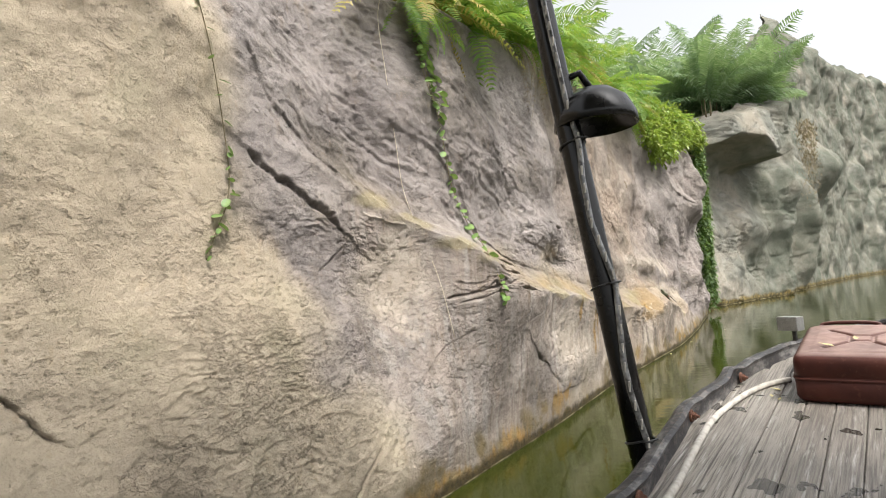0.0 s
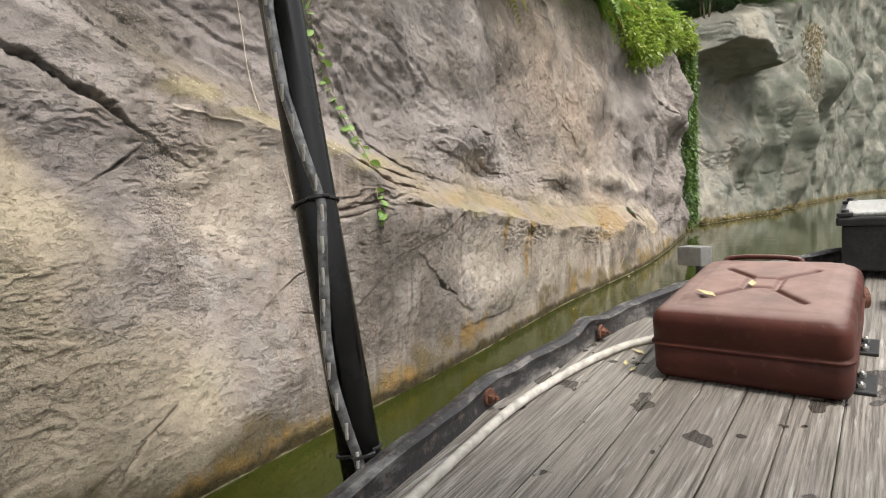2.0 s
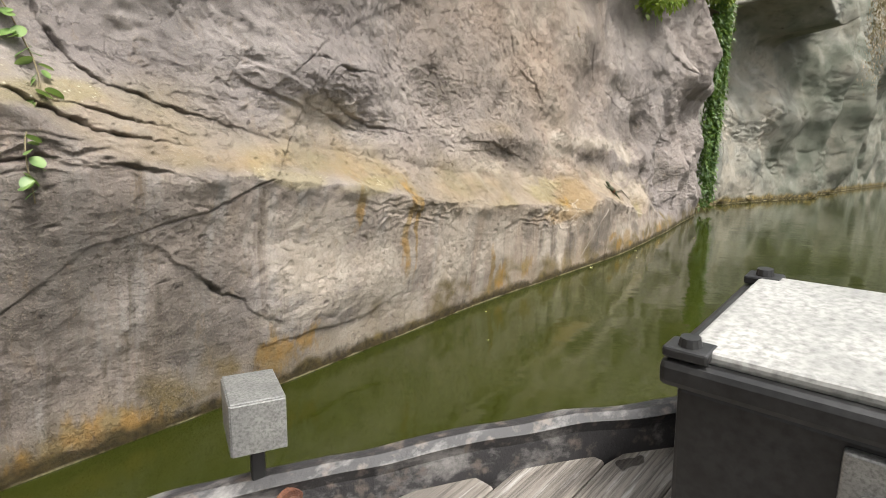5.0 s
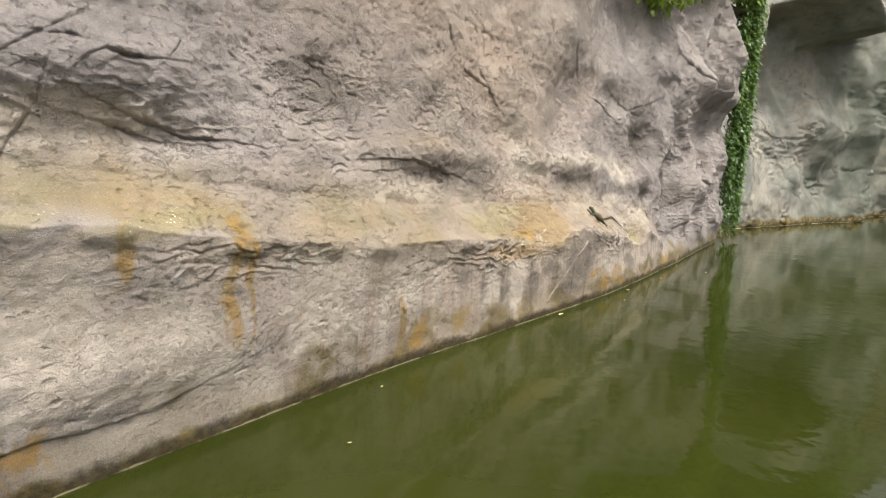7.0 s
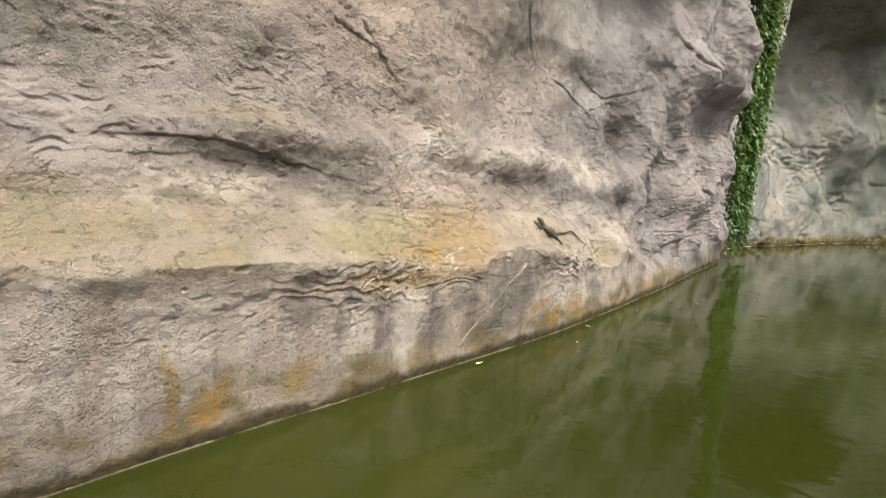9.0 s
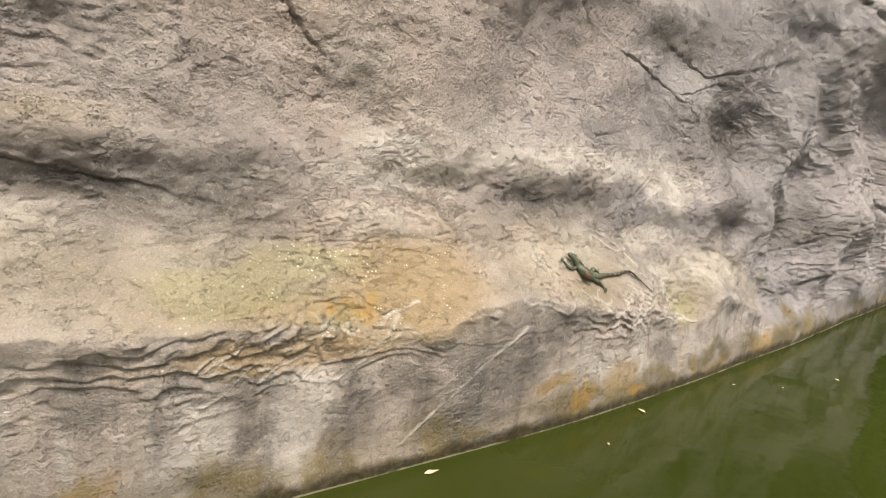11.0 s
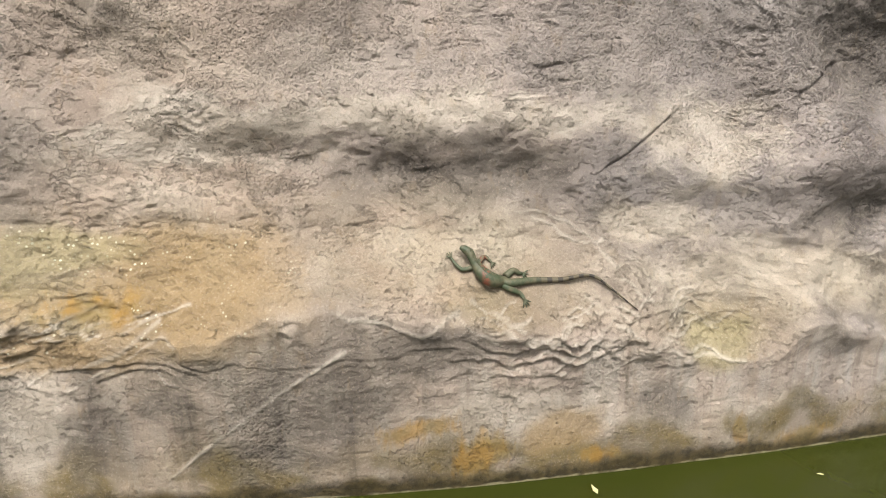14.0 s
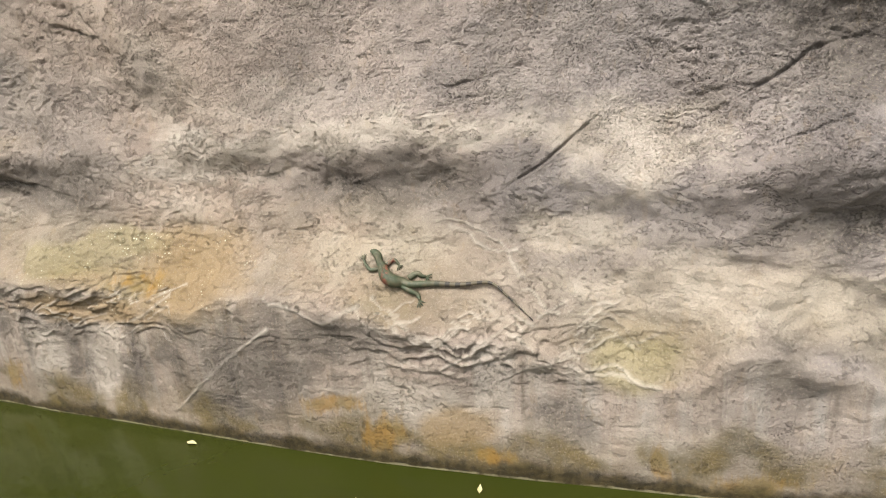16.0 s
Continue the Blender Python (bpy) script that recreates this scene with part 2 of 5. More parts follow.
    # ragged pits where the plaster has broken off, with a pebbly floor
    sound = m.range(m.math("MAXIMUM", m.flag("smooth"), m.math("MULTIPLY", m.flag("tan"), 0.6)), 0, 1, 1.0, 0.15)
    pebbles = m.range(m.noise(60, 2, 0.6), 0.3, 0.7, 0.82, 1.12)
    for across, spread, deep in ((8.0, 1.6, 0.030), (21.0, 4.2, 0.014)):
        ragged = m.math("ADD", m.noise(1.0, 5, 0.64, m.scaled(across, across, across * 1.9)), m.range(m.noise(spread, 3), 0.35, 0.65, -0.120, 0.010))
        ragged = m.math("ADD", ragged, m.math("MULTIPLY", m.flag("pitted"), 0.11))
        pit = m.math("MULTIPLY", m.range(ragged, 0.560, 0.584, 0.0, -1.0), m.math("MULTIPLY", pebbles, sound))
        b = m.bump(pit, 1.0, deep, b)
    beads = m.math("MULTIPLY", m.voronoi(85, 0.55, 0.0), m.math("MULTIPLY", m.range(m.flag("grit"), 0.15, 0.6), m.noise(6, 4, 0.6, low=0.36, high=0.52)))
    b = m.bump(beads, 1.0, 0.010, b)
    coarse = m.math("MULTIPLY", m.noise(95, 3, 0.7), m.noise(3.1, 4, 0.6, low=0.30, high=0.62))
    b = m.bump(coarse, 1.0, 0.010, b)
    m.bump(m.noise(230, 3, 0.7), 1.0, 0.004, b)
    return m.mat


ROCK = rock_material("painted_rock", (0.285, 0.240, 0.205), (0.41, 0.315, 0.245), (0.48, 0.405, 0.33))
FAR_ROCK = rock_material("far_rock", (0.185, 0.188, 0.160), (0.31, 0.278, 0.225), (0.335, 0.322, 0.280), False)


def water_material():
    m = Nodes("green_water", 0.05, specular=0.5)
    m.set("IOR", 1.33)
    m.set("Base Color", m.mix(m.noise(0.5, 4, low=0.35, high=0.65), (0.018, 0.022, 0.003), (0.026, 0.030, 0.005)))
    b = m.bump(m.noise(2.2, 3, 0.5, m.scaled(1, 1, 1)), 0.10, 0.05)
    m.bump(m.noise(9, 2, 0.5), 0.05, 0.02, b)
    return m.mat


def plain(name, a, b, scale=8.0, roughness=0.6, metallic=0.0, bump=0.2, distance=0.004, specular=0.5):
    m = Nodes(name, roughness, metallic, specular)
    col = m.mix(m.noise(scale, 5, 0.6, low=0.35, high=0.65), a, b)
    m.set("Base Color", m.mix(m.noise(scale * 9, 3, low=0.4, high=0.75), col, tuple(0.6 * c for c in a)))
    m.set("Roughness", m.range(m.noise(scale * 2, 4), 0.3, 0.7, roughness * 0.8, min(1.0, roughness * 1.25)))
    if bump:
        m.bump(m.noise(scale * 6, 5, 0.65), bump, distance)
    return m.mat


def leaf_material(name, a, b, c, through_light=0.25):
    m = Nodes(name, 0.42, specular=0.45)
    col = m.mix(m.random(), a, b)
    col = m.mix(m.range(m.island(), 0.6, 1.0), col, c)
    m.set("Base Color", m.mix(m.noise(14, 2, low=0.4, high=0.7), col, tuple(0.7 * v for v in a)))
    m.set("Transmission Weight", 0.0)
    m.set("Subsurface Weight", 0.0)
    out = m.tree.nodes["Material Output"]
    glow, both = m.node("ShaderNodeBsdfTranslucent"), m.node("ShaderNodeMixShader")
    m.link(m.mix(0.4, col, (0.30, 0.42, 0.06)), glow.inputs[0])
    both.inputs[0].default_value = through_light
    m.tree.links.new(m.bsdf.outputs[0], both.inputs[1])
    m.tree.links.new(glow.outputs[0], both.inputs[2])
    m.tree.links.new(both.outputs[0], out.inputs[0])
    return m.mat


WATER = water_material()
FERN = leaf_material("fern_green", (0.10, 0.23, 0.03), (0.16, 0.30, 0.04), (0.28, 0.33, 0.05), 0.45)
# palm green lightened and greyed, distance haze mixed into the leaf colour
PALM = leaf_material("palm_green", (0.11, 0.19, 0.09), (0.16, 0.26, 0.14), (0.27, 0.35, 0.22), 0.45)
YELLOWED = leaf_material("yellowed_frond", (0.32, 0.26, 0.05), (0.38, 0.24, 0.05), (0.20, 0.24, 0.04), 0.3)
DEAD = leaf_material("dead_frond", (0.24, 0.17, 0.10), (0.30, 0.23, 0.15), (0.18, 0.12, 0.07), 0.15)
VINE_LEAF = leaf_material("vine_leaf", (0.06, 0.16, 0.04), (0.10, 0.22, 0.06), (0.20, 0.30, 0.09), 0.25)
BUSH_LEAF = leaf_material("bush_leaf", (0.19, 0.27, 0.035), (0.19, 0.27, 0.035), (0.34, 0.37, 0.07), 0.4)
CURTAIN_LEAF = leaf_material("creeper_leaf", (0.055, 0.115, 0.026), (0.075, 0.145, 0.030), (0.17, 0.25, 0.06), 0.3)
STEM = plain("stem_brown", (0.16, 0.13, 0.07), (0.24, 0.19, 0.11), 20, 0.8)
ROOT = plain("pale_root", (0.45, 0.38, 0.28), (0.58, 0.52, 0.42), 20, 0.85)
SOIL = plain("leaf_soil", (0.07, 0.05, 0.03), (0.12, 0.10, 0.05), 2, 0.95, bump=0.6, distance=0.05)

# ---- cliff beside the channel ----
WATERLINE = ([-8, -3, -0.6, 1, 2, 3.3, 3.8, 4.5, 5.5, 6.2, 6.7, 7.2, 7.5, 8.0, 8.5, 9.1, 10.3, 12, 13], [1.3, 0.72, 0.50, 0.43, 0.36, 0.235, 0.225, 0.22, 0.195, 0.175, 0.14, 0.085, 0.052, -0.012, -0.07, -0.14, -0.33, -0.55, -1.0])
LEDGE_EDGE = ([-3, -1.4, -0.6, -0.47, -0.17, 0.05, 0.3, 0.45, 0.6, 0.85, 1.23, 1.83, 2.3, 2.8, 3.45, 4.2, 4.74, 5.04, 5.33, 5.51, 5.82, 6.1, 6.37, 6.66, 6.86, 7.38, 7.56, 7.9, 8.4, 9, 9.6], [2.6, 2.2, 1.77, 1.72, 1.61, 1.50, 1.40, 1.33, 1.20, 1.10, 1.07, 1.01, 0.93, 0.86, 0.79, 0.75, 0.69, 0.61, 0.62, 0.69, 0.72, 0.66, 0.63, 0.56, 0.54, 0.39, 0.55, 0.50, 0.28, 0.05, -0.2])
LEDGE_BACK = ([-3, -1.4, -0.6, -0.11, 0.11, 0.38, 0.69, 1.18, 1.9, 2.87, 4, 5, 6, 6.8, 7.4, 7.9, 8.4, 9.2], [2.7, 2.35, 1.88, 1.69, 1.60, 1.50, 1.42, 1.29, 1.19, 1.08, 0.97, 0.98, 0.92, 0.85, 0.87, 0.77, 0.5, 0.1])
LEDGE_DEPTH = ([-3, -1.2, -0.8, -0.3, 0.3, 1.3, 2.4, 4, 6, 7.5, 8.5, 9.5], [0.0, 0.0, 0.04, 0.10, 0.17, 0.26, 0.28, 0.26, 0.28, 0.28, 0.16, 0.0])
CLIFF_TOP = ([-8, -0.5, 0.4, 1.8, 3.6, 5, 7, 9, 13], [3.7, 3.35, 3.30, 3.52, 3.88, 4.08, 4.1, 4.0, 4.1])


# patches of sprayed paint and stains, some DARK ones shade painted into hollows: along, up, and their half sizes
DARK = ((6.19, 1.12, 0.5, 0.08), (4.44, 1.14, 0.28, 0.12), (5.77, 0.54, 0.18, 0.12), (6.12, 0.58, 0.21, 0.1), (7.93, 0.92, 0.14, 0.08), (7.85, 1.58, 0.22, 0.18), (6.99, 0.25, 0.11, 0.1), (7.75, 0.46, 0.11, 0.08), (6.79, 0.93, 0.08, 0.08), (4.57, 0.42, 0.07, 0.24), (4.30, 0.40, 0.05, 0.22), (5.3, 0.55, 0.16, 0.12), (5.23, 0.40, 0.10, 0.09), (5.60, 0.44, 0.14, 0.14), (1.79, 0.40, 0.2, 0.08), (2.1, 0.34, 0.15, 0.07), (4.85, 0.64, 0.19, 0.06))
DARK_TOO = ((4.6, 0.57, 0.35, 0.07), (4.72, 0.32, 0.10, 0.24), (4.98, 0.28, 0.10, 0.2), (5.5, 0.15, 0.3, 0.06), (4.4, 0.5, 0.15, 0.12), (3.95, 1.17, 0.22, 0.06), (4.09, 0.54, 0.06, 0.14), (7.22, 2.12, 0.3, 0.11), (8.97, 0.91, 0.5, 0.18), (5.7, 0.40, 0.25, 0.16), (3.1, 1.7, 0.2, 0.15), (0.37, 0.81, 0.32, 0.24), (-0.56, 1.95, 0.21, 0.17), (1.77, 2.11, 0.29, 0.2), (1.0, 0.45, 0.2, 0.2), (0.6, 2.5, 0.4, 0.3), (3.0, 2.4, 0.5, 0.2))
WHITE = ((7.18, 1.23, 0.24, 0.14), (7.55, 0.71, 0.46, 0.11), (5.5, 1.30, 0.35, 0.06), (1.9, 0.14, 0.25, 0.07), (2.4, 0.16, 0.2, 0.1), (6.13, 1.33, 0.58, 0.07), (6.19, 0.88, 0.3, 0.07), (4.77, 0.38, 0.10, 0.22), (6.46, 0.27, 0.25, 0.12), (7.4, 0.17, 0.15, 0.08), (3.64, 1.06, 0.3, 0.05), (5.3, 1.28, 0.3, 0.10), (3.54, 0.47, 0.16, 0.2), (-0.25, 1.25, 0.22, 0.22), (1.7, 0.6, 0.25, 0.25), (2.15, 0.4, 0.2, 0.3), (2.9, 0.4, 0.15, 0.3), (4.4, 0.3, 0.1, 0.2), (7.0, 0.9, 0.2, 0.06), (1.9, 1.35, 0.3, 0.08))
BROWN = ((4.75, 0.60, 0.38, 0.06), (5.28, 0.79, 0.27, 0.15), (6.6, 0.20, 0.12, 0.06))
YELLOW = ((4.51, 0.83, 0.26, 0.07), (7.26, 0.48, 0.12, 0.06), (4.79, 0.88, 0.22, 0.05), (-0.35, 1.70, 0.14, 0.04), (-0.05, 1.58, 0.16, 0.04), (0.25, 1.46, 0.15, 0.04), (0.55, 1.36, 0.14, 0.04), (1.5, 1.06, 0.2, 0.03), (2.1, 1.0, 0.2, 0.03))
OCHRE = ((6.28, 0.13, 0.10, 0.06), (6.04, 0.25, 0.09, 0.035), (6.70, 0.07, 0.07, 0.035), (7.66, 0.06, 0.10, 0.03), (7.36, 0.14, 0.03, 0.05), (1.58, 0.20, 0.08, 0.05), (4.09, 0.21, 0.05, 0.06), (3.48, 0.27, 0.05, 0.13), (3.62, 0.14, 0.09, 0.10), (-0.14, 0.04, 0.19, 0.05), (0.57, 0.07, 0.22, 0.06), (1.38, 0.18, 0.10, 0.10), (-0.57, 0.07, 0.13, 0.05), (1.95, 0.87, 0.03, 0.11), (2.38, 0.90, 0.05, 0.08), (2.35, 0.66, 0.022, 0.22), (2.44, 0.70, 0.016, 0.20), (5.0, 0.72, 0.12, 0.03), (8.3, 0.10, 0.12, 0.05))

# cracks of the face: their way along and up it, depth, half width, lip and its reach
CRACKS_TAN = (
    ([(-1.22, 1.90), (-1.1, 1.81), (-0.93, 1.73), (-0.78, 1.62), (-0.68, 1.55), (-0.56, 1.47)], 0.055, 0.0105, 0.026, 0.16),
    ([(-0.57, 1.46), (-0.70, 1.35), (-0.81, 1.29)], 0.030, 0.0065, -0.012, 0.10),
    ([(-2.32, 1.0), (-2.22, 0.96), (-2.14, 0.91), (-2.07, 0.81), (-1.97, 0.73)], 0.032, 0.0070, 0.010, 0.10),
    ([(-1.15, 2.45), (-1.1, 2.33), (-0.99, 2.15), (-0.81, 2.03), (-0.65, 1.86), (-0.54, 1.80)], 0.014, 0.0070, 0.020, 0.20),
    ([(-0.98, 0.16), (-0.92, 0.24), (-0.84, 0.32), (-0.71, 0.38), (-0.62, 0.47)], 0.014, 0.0066, -0.014, 0.15),
    ([(-0.12, 0.74), (0.0, 0.81), (0.12, 0.85)], 0.014, 0.0060, 0.013, 0.15),
    ([(0.28, 0.60), (0.42, 0.70)], 0.011, 0.0066, 0.013, 0.12),
)
CRACKS_FINGERS = (
    ([(1.0, 0.66), (1.09, 0.59), (1.24, 0.47)], 0.034, 0.0075, 0.020, 0.15),
    ([(0.36, 1.41), (0.52, 1.31), (0.66, 1.24), (0.95, 1.205)], 0.045, 0.0085, 0.020, 0.12),
    ([(0.50, 1.35), (0.75, 1.30), (1.05, 1.25)], 0.030, 0.0070, 0.016, 0.10),
    ([(-0.02, 1.07), (0.18, 1.10), (0.37, 1.13), (0.60, 1.155)], 0.040, 0.0085, -0.018, 0.12),
    ([(0.10, 1.04), (0.30, 1.08), (0.44, 1.10)], 0.024, 0.0065, -0.012, 0.10),
    ([(0.64, 1.13), (0.78, 1.10), (0.92, 1.07)], 0.040, 0.0090, 0.016, 0.12),
    ([(0.55, 1.75), (0.59, 1.63), (0.65, 1.56), (0.77, 1.43), (1.22, 1.31)], 0.030, 0.0075, 0.024, 0.2),
)
CRACKS_MIDDLE = (
    ([(1.60, 1.55), (1.68, 1.61), (1.92, 1.78), (2.20, 1.93), (2.80, 2.19)], 0.012, 0.0060, 0.008, 0.15),
    ([(1.70, 1.66), (1.84, 1.68), (1.97, 1.66)], 0.019, 0.0066, 0.010, 0.20),
    ([(2.0, 1.45), (2.30, 1.34), (2.52, 1.33)], 0.022, 0.0092, 0.021, 0.20),
    ([(0.72, 0.86), (0.90, 0.90), (1.05, 0.93), (1.24, 1.0), (1.45, 1.08), (1.63, 1.24), (1.71, 1.38), (1.77, 1.58)], 0.018, 0.0065, 0.010, 0.12),
    ([(4.12, 2.36), (4.34, 2.09), (4.67, 2.0), (4.84, 1.73)], 0.022, 0.0065, 0.008, 0.10),
    ([(4.50, 2.45), (4.73, 2.30), (4.70, 2.06)], 0.018, 0.0065, 0.008, 0.10),
    ([(2.81, 1.99), (3.06, 2.06), (3.2, 2.06)], 0.019, 0.0066, 0.008, 0.12),
)
CRACKS_UPPER = (
    ([(6.22, 2.55), (6.36, 2.33), (6.59, 1.99)], 0.026, 0.0070, 0.008, 0.10),
    ([(6.70, 2.02), (6.88, 1.94), (7.23, 1.81), (7.45, 1.73)], 0.020, 0.0065, 0.008, 0.10),
    ([(7.23, 1.81), (7.38, 1.82), (7.69, 1.92), (7.94, 1.91)], 0.016, 0.0060, 0.008, 0.12),
    ([(3.41, 1.27), (3.56, 1.28), (3.91, 1.25), (4.06, 1.21), (4.33, 1.16)], 0.016, 0.0059, 0.018, 0.12),
    ([(3.30, 1.20), (3.70, 1.21), (3.98, 1.17)], 0.009, 0.0059, 0.010, 0.10),
    ([(6.72, 1.08), (6.89, 1.18), (7.13, 1.38)], 0.014, 0.0055, 0.005, 0.10),
    ([(9.1, 0.42), (9.7, 0.55), (10.2, 0.80)], 0.031, 0.0198, 0.032, 0.22),
)
CRACKS_END = (
    ([(10.1, 1.35), (10.5, 1.30), (10.9, 1.05), (11.0, 0.6)], 0.031, 0.0198, 0.032, 0.22),
    ([(9.0, 2.75), (9.6, 2.45), (9.9, 2.0), (10.3, 1.7)], 0.037, 0.0231, 0.040, 0.22),
)


# places where the plaster is pitted: along, up, and their half sizes
PITTED = ((5.12, 1.66, 0.12, 0.04), (5.16, 1.50, 0.10, 0.03), (5.28, 1.36, 0.13, 0.03), (5.46, 1.42, 0.13, 0.04), (5.70, 1.57, 0.16, 0.02), (5.68, 1.37, 0.11, 0.025), (4.90, 1.26, 0.09, 0.03), (5.20, 1.10, 0.16, 0.04), (5.60, 1.09, 0.13, 0.03), (5.61, 1.19, 0.07, 0.02), (5.85, 0.95, 0.11, 0.02), (6.09, 1.13, 0.07, 0.03),
          (6.55, 1.51, 0.13, 0.03), (6.34, 1.68, 0.13, 0.02), (7.45, 1.68, 0.09, 0.06), (7.30, 1.60, 0.09, 0.03), (7.75, 1.45, 0.22, 0.10), (7.80, 1.27, 0.20, 0.06), (7.80, 1.65, 0.22, 0.16), (4.65, 1.55, 0.2, 0.12), (-1.15, 0.75, 0.4, 0.35), (2.06, 1.26, 0.2, 0.05), (7.9, 0.92, 0.15, 0.08))
CRACKS_SMALL = (
    ([(5.74, 0.935), (5.86, 0.95), (5.95, 0.965)], 0.010, 0.0048, 0.006, 0.06),
    ([(6.03, 1.115), (6.09, 1.13), (6.15, 1.14)], 0.022, 0.0096, 0.010, 0.06),
    ([(6.46, 1.53), (6.54, 1.50), (6.66, 1.525)], 0.017, 0.0072, 0.008, 0.07),
    ([(6.23, 1.70), (6.33, 1.68), (6.46, 1.685)], 0.013, 0.0056, 0.007, 0.06),
    ([(7.33, 1.75), (7.41, 1.71), (7.46, 1.67), (7.50, 1.62)], 0.022, 0.0080, 0.010, 0.08),
    ([(7.22, 1.64), (7.29, 1.59), (7.37, 1.575)], 0.017, 0.0072, 0.008, 0.07),
    ([(7.02, 1.13), (7.08, 1.09), (7.12, 1.00)], 0.007, 0.0048, 0.005, 0.06),
    ([(7.58, 1.39), (7.72, 1.47), (7.79, 1.52), (7.90, 1.55)], 0.027, 0.0128, 0.014, 0.10),
    ([(7.68, 1.23), (7.83, 1.28), (7.95, 1.32)], 0.024, 0.0128, 0.014, 0.10),
    ([(4.82, 1.24), (4.88, 1.26), (4.96, 1.27)], 0.013, 0.0064, 0.007, 0.06),
)
CRACKS_BLOCKS = (
    ([(1.84, 1.54), (1.91, 1.62), (1.97, 1.65), (2.02, 1.63), (2.25, 1.65)], 0.022, 0.007, 0.014, 0.12),
    ([(2.19, 1.64), (2.29, 1.75), (2.36, 1.86)], 0.014, 0.006, 0.008, 0.10),
    ([(1.83, 1.41), (2.01, 1.37), (2.19, 1.32), (2.32, 1.31)], 0.010, 0.009, 0.016, 0.16),
    ([(4.40, 2.36), (4.75, 2.27), (4.98, 2.26)], 0.020, 0.007, 0.012, 0.10),
    ([(4.22, 2.05), (4.54, 1.94), (4.75, 1.86), (4.92, 1.70)], 0.014, 0.007, 0.012, 0.10),
    ([(7.10, 2.12), (7.57, 1.95), (8.13, 2.07), (8.47, 2.17)], 0.026, 0.009, 0.014, 0.10),
    ([(1.48, 0.24), (1.66, 0.24), (1.92, 0.22), (2.08, 0.22), (2.24, 0.27)], 0.006, 0.012, 0.012, 0.20),
)


def line_distance(S, Z, points):
    """Distance to a broken line, and on which side of it (left of its way: above 0)."""
    best, side = np.full(S.shape, 1e9), np.zeros(S.shape)
    for (a, b), (c, d) in zip(points, points[1:]):
        ux, uz = c - a, d - b
        q = np.clip(((S - a) * ux + (Z - b) * uz) / (ux * ux + uz * uz), 0, 1)
        ds, dz = S - a - q * ux, Z - b - q * uz
        dist = np.hypot(ds, dz)
        near = dist < best
        best = np.where(near, dist, best)
        side = np.where(near, np.sign(ux * (Z - b) - uz * (S - a)), side)
    return best, side


def sheets(x, z, seed, count):
    """Broken layers: the surface falls back slowly and steps out at once, -1 to 0."""
    t = fbm(x, z, seed, 3) * count
    f = t - np.floor(t)
    return f ** 7 - f


def lips(S, Z, across, up, seed, slant=0.0):
    """Small broken lips: each pocket deepens upwards and ends under a sudden overhang, -1 to 0."""
    t = up * (Z + slant * S) + 1.5 * fbm(S * across, Z * across * 1.9, seed, 3)
    f = t - np.floor(t)
    return f ** 10 - f


def crack(n, S, Z, wander, force, points, depth, width, lip, reach):
    """Cuts a crack into the face, with one side of it standing proud by lip."""
    s, z = [p[0] for p in points], [p[1] for p in points]
    near = (S > min(s) - 0.8) & (S < max(s) + 0.8) & (Z > min(z) - 0.8) & (Z < max(z) + 0.8)
    if not near.any():
        return n
    S, Z, wander, force = S[near], Z[near], wander[near], force[near]
    d, side = line_distance(S + wander, Z + wander * 0.7, points)
    ends = np.minimum(np.hypot(S - s[0], Z - z[0]), np.hypot(S - s[-1], Z - z[-1]))
    force = force * ramp(ends, 0.0, 0.12)
    cut = n[near] - depth * force * np.exp(-(d / (0.75 * width * (0.5 + 0.8 * force))) ** 2)
    cut = cut + abs(lip) * (0.4 + 0.6 * force) * ((side > 0) if lip > 0 else (side < 0)) * np.exp(-d / reach) * ramp(0.8 - d, 0, 0.3)
    n = n.copy()
    n[near] = cut
    return n


